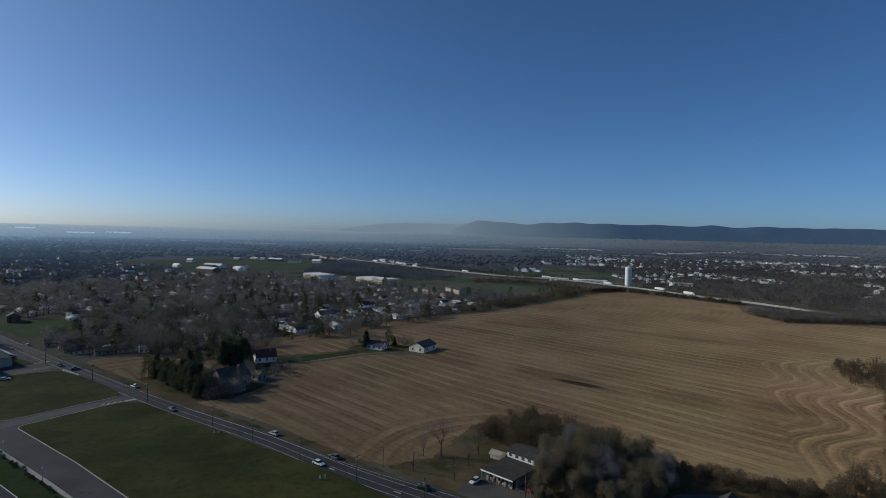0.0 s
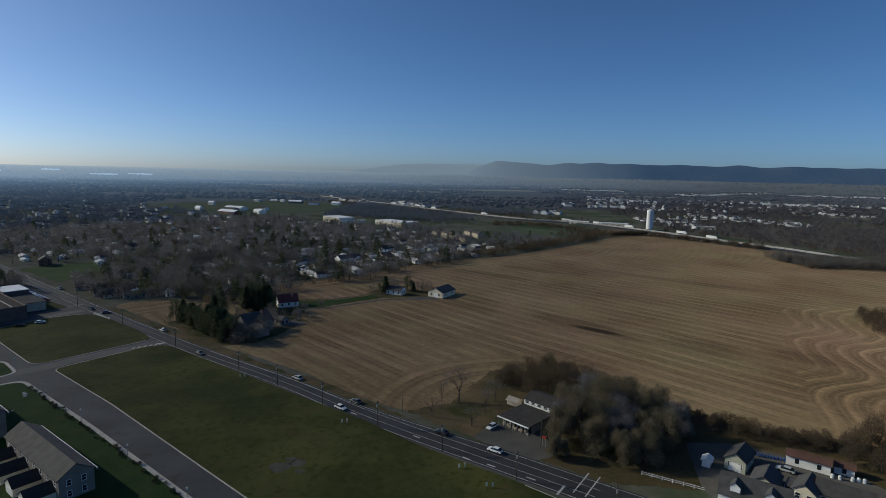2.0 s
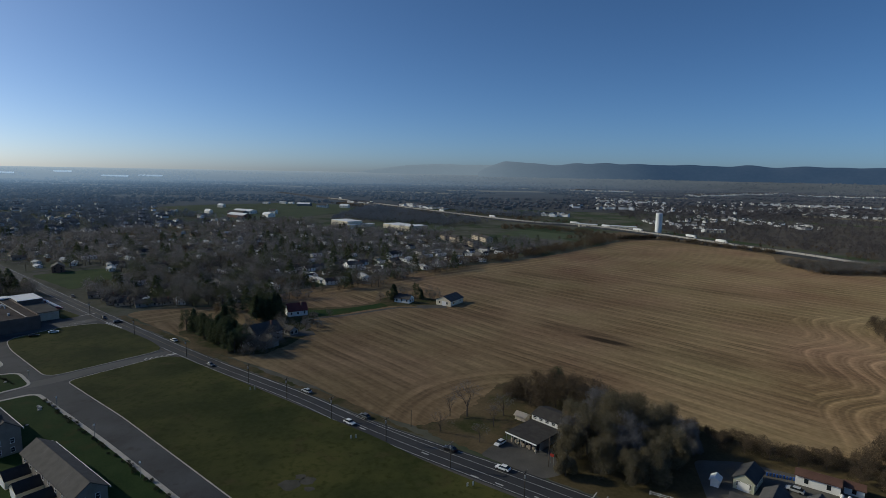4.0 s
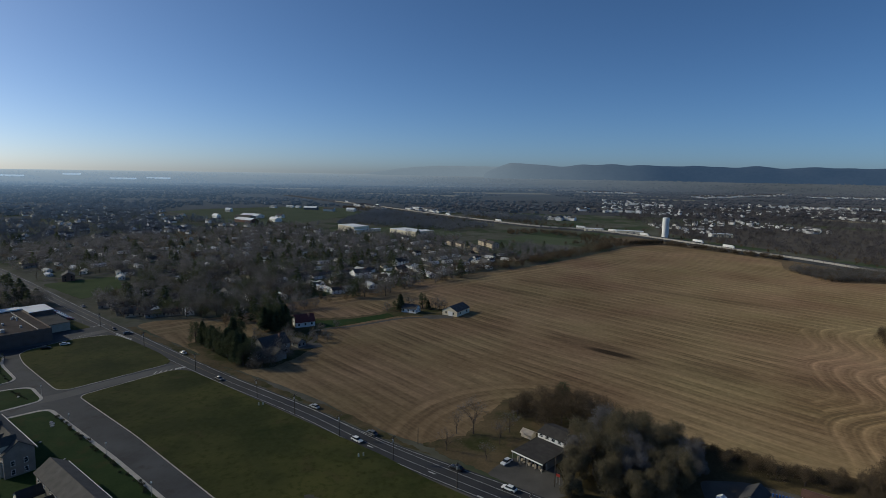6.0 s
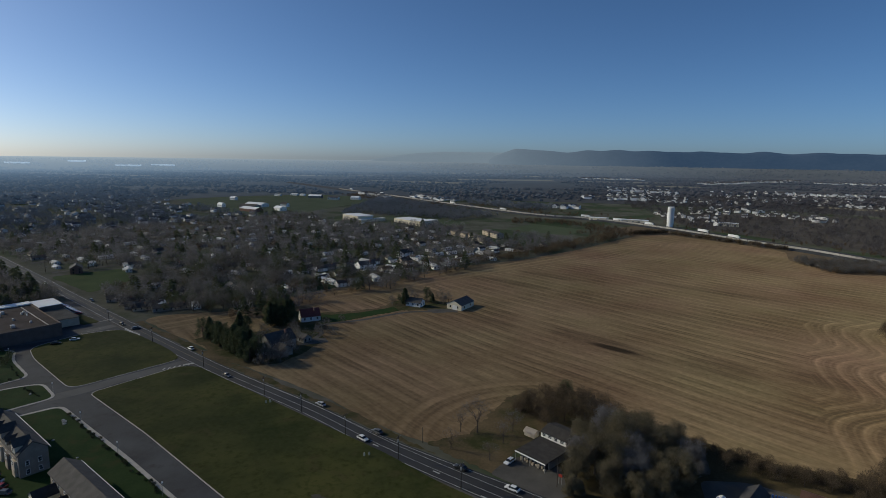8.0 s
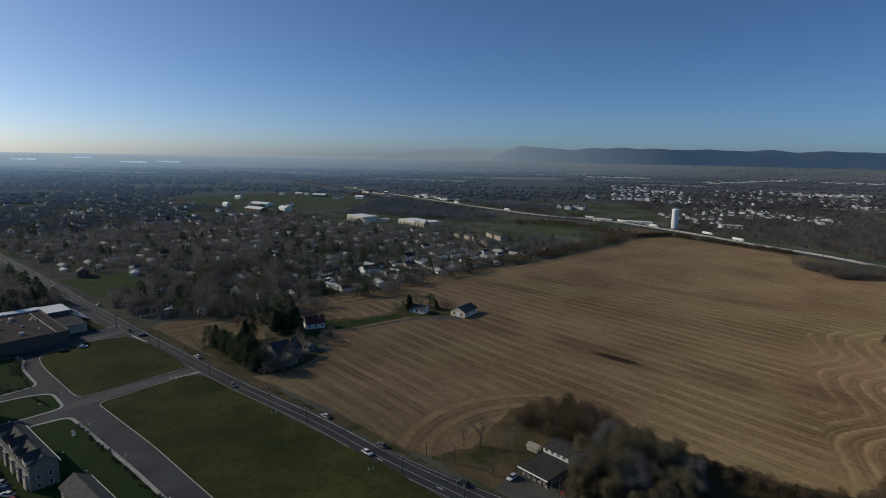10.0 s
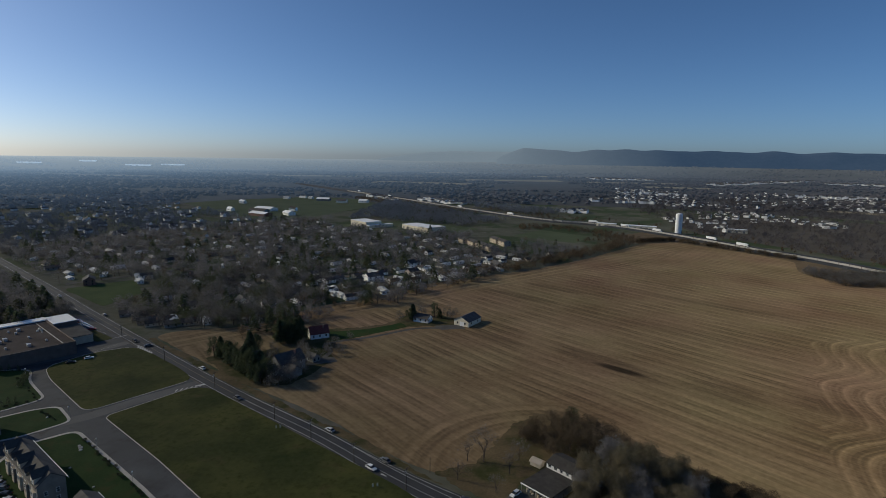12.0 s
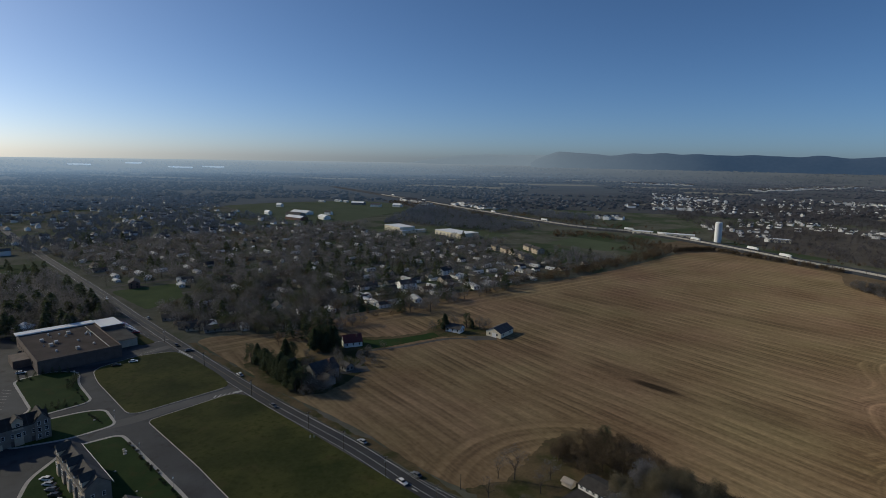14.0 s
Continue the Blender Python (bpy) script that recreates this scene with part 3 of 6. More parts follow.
tagged(slab("barn_apron", fillet([(-30, 351), (-14, 355), (-8, 349), (-24, 343)], 2), -0.2, 0.1, M["gravel"]), "pale gravel apron in front of the barn", "pavement", kind="structure")
lawn("roadside_grass", [(-16, 179), (0, 168), (9, 162), (12, 170), (20, 178), (40, 200), (48, 222), (28, 230), (16, 221), (8, 204), (0, 187), (-9, 183)], 0.05, M["litter"], "rough grass and leaves under roadside trees", 5, 3.2)
lawn("thicket_floor", [(24, 150), (40, 139), (66, 136), (70, 160), (92, 172), (120, 158), (116, 166), (92, 180), (60, 206), (42, 216), (36, 200), (26, 172)], 0.045, M["rough_grass"], "dim leaf-strewn grass below a thicket", 5, 2.5)
lawn("yard_edge_grass", [(64, 138), (72, 166), (92, 178), (122, 168), (152, 152), (132, 120), (110, 110)], 0.04, M["rough_grass"], "dull rough grass round roadside back yards", 5, 2.0)
lawn("bank_grass", [(212, 735), (259, 755), (292, 715), (329, 668), (345, 632), (318, 580), (316, 550), (330, 520), (372, 500), (425, 470), (480, 400), (445, 520), (405, 600), (345, 700), (300, 790), (255, 870), (190, 810)], 0.02, M["bank"], "brown rough grass along the highway bank")
lawn("town_edge_grass", [(330, 850), (420, 690), (470, 560), (560, 420), (900, 480), (1000, 800), (760, 1050), (480, 1130), (330, 1010)], 0.015, M["fallow"], "dull brown rough grass at the edge of a town", 20)
lawn("suburb_green", [(-338, 416), (-303, 455), (-268, 412), (-272, 370)], 0.08, M["bright_lawn"], "open green lawn beside the road", 6)
lawn("store_pasture", [(-570, 468), (-500, 505), (-436, 448), (-480, 420)], 0.03, M["green_lawn"], "open green field beyond the store", 8)
lawn("farm_pasture", [(-672, 1193), (-394, 925), (-310, 946), (-240, 1240), (-300, 1400), (-444, 1457), (-612, 1299)], 0.05, M["pasture"], "green pasture round farm sheds", 25)
lawn("meadow", [(44, 792), (95, 864), (157, 800), (125, 732)], 0.05, M["pasture"], "green meadow beside the hedgerow", 12)
lawn("warehouse_lawn", [(-230, 870), (-160, 780), (-60, 770), (0, 860), (-120, 960)], 0.04, M["pasture"], "thin grass round two warehouses", 12)
FAR_FIELDS = ((-250, 2300, 420, 160, -12), (-900, 2900, 500, 150, 6), (150, 2700, 460, 160, 5), (760, 2250, 260, 120, -14), (-1700, 2500, 420, 120, 8), (880, 1240, 240, 60, -38), (500, 3350, 420, 150, 0), (430, 1560, 180, 90, -35), (690, 2620, 420, 130, -6), (-1130, 1250, 380, 46, 4), (-560, 3000, 520, 130, 24), (-60, 3900, 700, 160, 20))
# The field material carries its haze as emission.
for fx, fy, fw, fh, fr in FAR_FIELDS:
    c, s = math.cos(radians(fr)), math.sin(radians(fr))
    lawn("far_field", [(fx + c * a * fw / 2 - s * b * fh / 2, fy + s * a * fw / 2 + c * b * fh / 2) for a, b in ((-1, -1), (1, -1), (1, 1), (-1, 1))], 1.6 if math.hypot(fx, fy) > 1800 else 0.3, M["haze_glow_field"], "pale open farm field in the distance with painted haze glow", 20)

# ---- roads, kerbs, pavements ----
MAIN = smooth_line([(300, -42), (100, 93), (33.8, 136.2), (-23.2, 173.4), (-61.2, 202.4), (-113, 237.4), (-177.5, 285.2), (-276.5, 360.5), (-343.5, 413), (-470, 509), (-585, 596), (-739, 716), (-1100, 1000), (-1500, 1290)], 6)
ASPHALT = [(-5, 92), (-50, 128), (-140, 205), (-128, 240), (-135, 249), (-200, 297), (-228, 320), (-262, 345), (-300, 350), (-350, 300), (-380, 220), (-250, 90), (-60, 40)]
tagged(slab("pavement_asphalt", ASPHALT, -0.3, 0.04, M["asphalt"]), "grey asphalt streets and parking between lawns", "pavement", kind="structure")
MAIN_S = [-6.0 + 3.2 * min(1, max(0, (12 - p.x) / 60)) for p in MAIN]


def tapered(bm, line, o0, o1, z):
    """A band along the line whose offsets are given for every sample."""
    ns = sides_of(line)
    rows = [(bm.verts.new((*(p + n * a), z)), bm.verts.new((*(p + n * b), z))) for p, n, a, b in zip(line, ns, o0, o1)]
    for a, b in zip(rows, rows[1:]):
        bm.faces.new((a[0], b[0], b[1], a[1]))
    return bm


bm = tapered(bmesh.new(), MAIN, [5.9] * len(MAIN), MAIN_S, 0.07)
tagged(part("road", bm, M["road"]), "dark asphalt main road with three lanes", "road", kind="structure")
bm = bmesh.new()
ribbon(bm, MAIN, 5.05, 5.24, 0.085)
tapered(bm, MAIN, [v + 0.95 for v in MAIN_S], [v + 0.77 for v in MAIN_S], 0.085)
near_end = [p for p in MAIN if -112 < p.x < 40]
ribbon(bm, near_end, -1.88, -1.72, 0.085)
ribbon(bm, near_end, 1.75, 1.91, 0.085)
tagged(part("road_marking", bm, M["paint"]), "white lane and edge lines on the road", "road marking", kind="structure")
bm = ribbon(bmesh.new(), [p for p in MAIN if p.x < -112], 1.3, 1.48, 0.085)
tagged(part("road_marking_yellow", bm, M["yellow"]), "worn yellow centre line on the road", "road marking", kind="structure")
bm = ribbon(bmesh.new(), MAIN, 6.9, 5.9, 0.06)
tagged(part("road_verge", bm, M["gravel"]), "gravel shoulder beside the road", "road", kind="structure")

for line, half in (([(-176, 197), (-164, 208), (-153, 224), (-143, 236), (-134, 248)], 3.6), ([(-252, 252), (-236, 262), (-220, 276), (-211, 290), (-205, 300)], 3.2)):
    bm = ribbon(bmesh.new(), smooth_line(line, 4), -half, half, 0.055)
    tagged(part("side_road", bm, M["pale_asphalt"]), "bleached grey side road between grass lots", "road", kind="structure")
edge = [(p, n, o) for p, n, o in zip(MAIN, sides_of(MAIN), MAIN_S) if -205 < p.x < -10]
lawn("verge_grass", [tuple(p + n * (o - 0.6)) for p, n, o in edge] + [tuple(p - n * (7.2 + 0.8 * math.sin(p.x * 0.11))) for p, n, o in edge[::-1]], 0.045, M["litter"], "dull rough grass verge between road and field", 0.3, 2.2)


def bar(bm, cx, cy, length, width, deg, z=0.09):
    m = pose(cx, cy, z, 0, 0, deg)
    vs = [bm.verts.new(m @ Vector((a * length / 2, b * width / 2, 0))) for a, b in ((-1, -1), (1, -1), (1, 1), (-1, 1))]
    bm.faces.new(vs)


bm = bmesh.new()
for k in range(7):
    bar(bm, -195.5 + k * 2.2, 292 - k * 1.5, 4.2, 0.8, 118)
for k in range(2):
    bar(bm, -218 + k * 22, 306 - k * 18, 0.5, 11, 145)
for off in (-1.6, 1.6):
    bar(bm, 36.4 + off * 0.82, 137.5 - off * 0.55, 0.35, 11.5, -33)
bar(bm, 29, 134.5, 0.6, 5, -33)
for sx, sy in ((11.8, 145.5), (5, 149), (22, 139.5), (-10, 161), (-32, 176)):
    bar(bm, sx, sy, 2.6, 0.5, -33)
for k in range(6):
    bar(bm, -141.5 + k * 1.7, 236.5 + k * 1.3, 2.6, 0.55, 95)
bar(bm, -133.5, 243.5, 4.5, 1.6, 40)
tagged(part("road_marking_bars", bm, M["paint"]), "white crossing bars and turn arrows", "road marking", kind="structure")


def parcel(name, pts, r, material, label, walkway=0.0, z=0.16):
    out = fillet(pts, r, 6)
    k = inset(out, 0.35)
    tagged(ring("kerb", out, k, 0.0, z, M["concrete"], lambda p: min((p - q).length for q in MAIN) < 9.5), "pale concrete kerb along a street", "kerb", kind="structure")
    g = k
    if walkway:
        g = inset(k, walkway)
        tagged(ring("pavement", k, g, 0.0, z - 0.01, M["concrete"]), "pale concrete footpath beside a lawn", "pavement", kind="structure")
    tagged(slab(name, g, -0.2, z - 0.02, material), label, "grass", kind="structure")


parcel("lawn_upper", [(-224, 257), (-210, 243), (-168, 211), (-140, 250), (-154, 263), (-182, 283), (-198, 292), (-214, 281)], 7, M["lawn"], "kerbed grass lot beside the road junction")
parcel("lawn_lower", [(-157.5, 208), (-115, 177.5), (-60, 134.5), (0, 88), (70, 98), (17, 138.8), (-10, 157), (-27, 171), (-65, 197.5), (-127, 241), (-136, 241)], 4, M["lawn"], "large vacant grass lot with faint bare patches")
parcel("lawn_homes", [(-173, 183), (-160, 196.5), (-111, 162), (-64, 127), (-15, 90), (-60, 55), (-120, 96), (-158, 140), (-170, 160)], 5, M["green_lawn"], "green lawn behind townhouses", 1.0)
parcel("lawn_island", [(-205, 198), (-192, 211.5), (-183, 216), (-167, 203), (-178, 188), (-196, 176)], 5, M["green_lawn"], "small green street island with a footpath", 0.8)
parcel("lawn_corner", [(-252, 236), (-244, 251), (-228, 254), (-217, 240), (-194, 222), (-207, 203), (-215, 203), (-216, 209)], 6, M["green_lawn"], "kerbed lawn with young shrubs", 0.8)
tagged(slab("gravel_lot", fillet([(7, 161.5), (10.5, 167), (15, 171.5), (19, 173), (30, 167), (30, 151.5), (24.5, 149)], 1.5), -0.2, 0.06, M["gravel"]), "worn grey forecourt of a roadside shop", "pavement", kind="structure")
tagged(slab("house_yard", fillet([(66, 136), (72, 163), (86, 163), (108, 152), (116, 138), (100, 112), (76, 118)], 3), -0.2, 0.055, M["gravel"]), "grey gravel yard between roadside houses", "pavement", kind="structure")


# ---- buildings ----
def gable_solid(bm, L, W, eave, rise, z0=-0.3):
    """Walls of a gabled house as one closed body; the ridge runs along y."""
    prof = [(-W / 2, z0), (W / 2, z0), (W / 2, eave), (0, eave + rise), (-W / 2, eave)]
    a, b = [bm.verts.new((x, -L / 2, z)) for x, z in prof], [bm.verts.new((x, L / 2, z)) for x, z in prof]
    bm.faces.new(a)
    bm.faces.new(b[::-1])
    for i in range(5):
        j = (i + 1) % 5
        bm.faces.new((a[j], a[i], b[i], b[j]))
    return bm


def gable_roof(bm, L, W, eave, rise, over=0.45, thick=0.22):
    """Two roof slabs with an overhang, meeting at the ridge."""
    s = rise / (W / 2)
    xo, zo = W / 2 + over, eave - over * s
    prof = [(-xo, zo), (0, eave + rise), (xo, zo), (xo, zo + thick), (0, eave + rise + thick * 1.1), (-xo, zo + thick)]
    y = L / 2 + over * 0.7
    a, b = [bm.verts.new((x, -y, z + 0.02)) for x, z in prof], [bm.verts.new((x, y, z + 0.02)) for x, z in prof]
    bm.faces.new((a[0], a[1], a[4], a[5]))
    bm.faces.new((a[1], a[2], a[3], a[4]))
    bm.faces.new((b[5], b[4], b[1], b[0]))
    bm.faces.new((b[4], b[3], b[2], b[1]))
    for i in range(6):
        j = (i + 1) % 6
        bm.faces.new((a[j], a[i], b[i], b[j]))
    return bm


SHARED = {}


def shared(key, build, material):
    """A mesh built once and shared by alike pieces."""
    if key not in SHARED:
        bm = bmesh.new()
        build(bm)
        me = bpy.data.meshes.new(key[0])
        bm.normal_update()
        bm.to_mesh(me)
        bm.free()
        me.materials.append(material)
        SHARED[key] = me
    return SHARED[key]


def piece(name, me, parent, m):
    ob = new(name, me)
    ob.parent = parent
    ob.matrix_basis = m
    return ob


def window(parent, m, w=1.0, h=1.4, split=True):
    """A window on a wall that faces local -y: a white frame with sill, and its panes."""
    def frame_mesh(bm):
        for x0, x1, z0, z1 in ((-w / 2 - 0.09, w / 2 + 0.09, h / 2, h / 2 + 0.1), (-w / 2 - 0.14, w / 2 + 0.14, -h / 2 - 0.1, -h / 2), (-w / 2 - 0.09, -w / 2, -h / 2, h / 2), (w / 2, w / 2 + 0.09, -h / 2, h / 2), (-w / 2, w / 2, -0.03, 0.03)):
            box(bm, x0, -0.07, z0, x1, 0.02, z1)

    def pane_mesh(bm):
        box(bm, -w / 2, -0.03, -h / 2, w / 2, 0.02, h / 2)
    if split:
        f = piece("window", shared(("window_frame", w, h), frame_mesh, M["trim"]), parent, m)
        piece("pane", shared(("pane", w, h), pane_mesh, M["window"]), f, Matrix())
        return f
    return piece("window", shared(("window_pane", w, h), pane_mesh, M["window"]), parent, m)


def door(parent, m, w=1.0, h=2.1, material=None, name="door"):
    def mesh(bm):
        box(bm, -w / 2, -0.06, 0, w / 2, 0.02, h)
        box(bm, -w / 2 - 0.1, -0.03, 0, w / 2 + 0.1, 0.02, h + 0.12)
    material = material or M["door"]
    return piece(name, shared((name, w, h, material.name), mesh, material), parent, m)


def house(name, m, L, W, eave, rise, wall, roof, label, category="house", storeys=1, chimney=False, porch=False, split=False, bays=3, group="", garage=False):
    """A gabled house. Its ridge runs along local y; the front door is on the -x side."""
    h = thing(name, m, label, category, group)
    part("wall", gable_solid(bmesh.new(), L, W, eave, rise), M[wall], h)
    part("roof", gable_roof(bmesh.new(), L, W, eave, rise), M[roof], h)
    step = eave / storeys
    for s in range(storeys):
        z = step * s + step * 0.56
        for side, deg in ((-1, -90), (1, 90)):
            for k in range(bays):
                if side == -1 and s == 0 and k == bays // 2:
                    continue
                window(h, pose(side * W / 2, -L / 2 + L * (k + 0.5) / bays, z, 0, 0, deg), split=split)
        for e, deg in ((-1, 0), (1, 180)):
            for k in (-0.25, 0.25):
                window(h, pose(k * W, e * L / 2, z, 0, 0, deg), split=split)
    door(h, pose(-W / 2, 0, 0, 0, 0, -90))
    if chimney:
        bm = box(bmesh.new(), W * 0.12, L * 0.2, eave, W * 0.12 + 0.8, L * 0.2 + 0.9, eave + rise + 0.9, 0.04)
        part("chimney", bm, M["brick"], h)
    if porch:
        bm = box(bmesh.new(), -W / 2 - 2.2, -L * 0.32, 2.5, -W / 2, L * 0.32, 2.68, 0.03)
        part("porch_roof", bm, M[roof], h)
        for k in (-0.3, 0.3):
            part("porch_post", tube(bmesh.new(), (-W / 2 - 2, L * k, 0), (-W / 2 - 2, L * k, 2.5), 0.08, 0.08), M["trim"], h)
    if garage:
        door(h, pose(0, -L / 2, 0, 0, 0, 0), 3.0, 2.4, M["trim"], "garage_door")
    return h


def face_to(x, y, dx, dy, z=0.0, s=1.0):
    """A pose at (x, y) whose local y runs along (dx, dy)."""
    return pose(x, y, z, 0, 0, math.degrees(math.atan2(-dx, dy))) @ Matrix.Scale(s, 4)


# barn and farmhouses in the field
barn = house("barn", face_to(-7.6, 359.8, 0.5, 0.866), 16.0, 11.2, 3.5, 2.7, "cream", "shingle", "cream metal-sided barn with dark roof in a stubble field", "barn", bays=2)
door(barn, pose(0.5, -8.0, 0, 0, 0, 0), 3.2, 2.9, M["trim"], "barn_door")
house("farmhouse", face_to(-98.5, 321, 0.86, 0.51), 11.5, 8.4, 3.3, 3.6, "white", "red_roof", "white farmhouse with a maroon roof among trees", storeys=1, chimney=True, split=True)
yard_house = house("farmhouse", face_to(-38, 361, 0.9, -0.35), 11, 7, 3.0, 2.2, "white", "shingle", "small white bungalow between dark conifers", bays=3)
dark = house("farmhouse", face_to(-99, 268, 0.6, 0.8), 15, 10, 5.5, 3.9, "grey", "shingle", "grey two-storey farmhouse shaded by tall evergreens", storeys=2, chimney=True, porch=True, split=True)
part("wing", gable_solid(bmesh.new(), 9, 7, 3.2, 2.4), M["grey"], dark).matrix_basis = pose(7.5, -3, 0, 0, 0, 90)
part("wing_roof", gable_roof(bmesh.new(), 9, 7, 3.2, 2.4), M["shingle"], dark).matrix_basis = pose(7.5, -3, 0, 0, 0, 90)
house("garage", face_to(-121, 277, 0.6, 0.8), 8, 6.5, 2.8, 2.6, "white", "brown_shingle", "white garage with a tan roof behind evergreens", "garage", garage=True)
for wx, wy, deg in ((-7.0, 3.5, 90), (0.5, -9.5, 0)):
    part("wing", gable_solid(bmesh.new(), 6, 5.5, 3.0, 2.2), M["white"], dark, "white-sided wing").matrix_basis = pose(wx, wy, 0, 0, 0, deg)
    part("wing_roof", gable_roof(bmesh.new(), 6, 5.5, 3.0, 2.2), M["shingle"], dark).matrix_basis = pose(wx, wy, 0, 0, 0, deg)
house("shed", face_to(-90, 282, 0.8, -0.6), 7, 5, 2.5, 1.6, "grey", "shingle", "low grey shed beside a farmhouse", "shed", bays=1)

# roadside shop and the long white-fronted house behind it
shop = thing("roadside_shop", face_to(20, 167.2, -0.73, 0.68), "low dark-roofed roadside shop with an open white-trimmed front", "shop")
part("wall", box(bmesh.new(), 2.4, -5.7, -0.2, 13.6, 5.7, 2.9), M["grey"], shop)
part("roof", box(bmesh.new(), -0.3, -6.1, 2.95, 13.7, 6.1, 3.2, 0.05), M["slate_shingle"], shop)
part("fascia", box(bmesh.new(), -0.42, -6.1, 2.8, -0.3, 6.1, 3.22), M["trim"], shop)
for k in range(5):
    part("post", box(bmesh.new(), -0.2, -5.85 + k * 2.9, 0, -0.06, -5.71 + k * 2.9, 2.95), M["grey"], shop)
for k in range(4):
    door(shop, pose(2.4, -4.3 + k * 2.9, 0, 0, 0, -90), 2.0, 2.2, M["window"], "shop_window")
bm = bmesh.new()
for k in range(9):
    box(bm, 0.6 + (k % 2) * 0.5, -5.2 + k * 1.15, 0.05, 1.3 + (k % 2) * 0.5, -4.6 + k * 1.15, 0.6 + 0.3 * (k % 3), 0.05)
tagged(part("shop_goods", bm, M["tan"]), "tan crates and goods along the shop front", "crates", kind="stuff").matrix_basis = shop.matrix_basis.copy()
long_house = thing("long_house", face_to(20, 167.2, -0.73, 0.68), "white-fronted long house with five dark windows and a dark roof", "house")
part("wall", gable_solid(bmesh.new(), 12.4, 9, 4.7, 1.3), M["white"], long_house).matrix_basis = pose(18.6, 0, 0)
part("roof", gable_roof(bmesh.new(), 12.4, 9, 4.7, 1.3, 0.3, 0.2), M["slate_shingle"], long_house).matrix_basis = pose(18.6, 0, 0)
for k in range(5):
    window(long_house, pose(14.1, -4.9 + k * 2.45, 3.95, 0, 0, -90), 1.3, 0.95)
part("chimney", box(bmesh.new(), 19.5, -4, 5, 20.2, -3.2, 7.2, 0.04), M["brick"], long_house)
tagged(part("lean_to", gable_roof(gable_solid(bmesh.new(), 4.2, 3, 1.7, 0.8), 4.2, 3, 1.7, 0.8), M["tan"]), "small tan-roofed shed beside a house", "shed").matrix_basis = face_to(22.5, 187.5, 0.77, -0.63)

# houses behind the fence at the road
sage = house("house", face_to(82, 150, 0.66, 0.75), 9, 5.3, 3.3, 1.8, "green_siding", "shingle", "sage-green house with a white garage door", split=True, garage=True, bays=2)
sage2 = house("house", face_to(83, 138.5, 0.62, 0.78), 8, 6, 3.0, 1.9, "green_siding", "shingle", "sage-green cottage with a dark gable roof", split=True, bays=2)
tagged(part("garden_shed", gable_roof(gable_solid(bmesh.new(), 3, 2.2, 2.0, 0.7), 3, 2.2, 2.0, 0.7), M["trim"]), "small white shed beside the sage house", "shed").matrix_basis = face_to(72.8, 149.6, 0.55, 0.835)
dormer_house = house("house", face_to(75, 129, 0.84, -0.54), 15, 9, 4.2, 3.4, "white", "shingle", "white house with dormers on a grey shingle roof", split=True, bays=4)
for k in (-4, 3.5):
    d = part("dormer", gable_solid(bmesh.new(), 3.2, 2.2, 1.3, 0.9, 0), M["white"], dormer_house)
    d.matrix_basis = pose(2.6, k, 5.2, 0, 0, 90)
    r = part("dormer_roof", gable_roof(bmesh.new(), 3.2, 2.2, 1.3, 0.9, 0.2, 0.12), M["shingle"], dormer_house)
    r.matrix_basis = d.matrix_basis.copy()
house("house", face_to(91.5, 135, 0.68, 0.73), 8, 5.0, 3.2, 1.8, "cream", "shingle", "cream cottage with a dark gable roof", split=True, bays=2, porch=True)
house("house", face_to(99, 132, 0.8, -0.6), 12, 8, 3.2, 2.0, "tan", "brown_shingle", "tan ranch house with a low brown roof", split=True)
house("long_shed", face_to(101.5, 150.5, 0.82, -0.57), 10.5, 4.2, 2.9, 0.9, "white", "rust_roof", "long white shed with a rusty red roof", "shed", bays=2)
house("shed", face_to(109.5, 147.5, 0.82, -0.57), 4.6, 3, 2.3, 0.9, "white", "rust_roof", "small white shed with a rusty roof", "shed", bays=1)

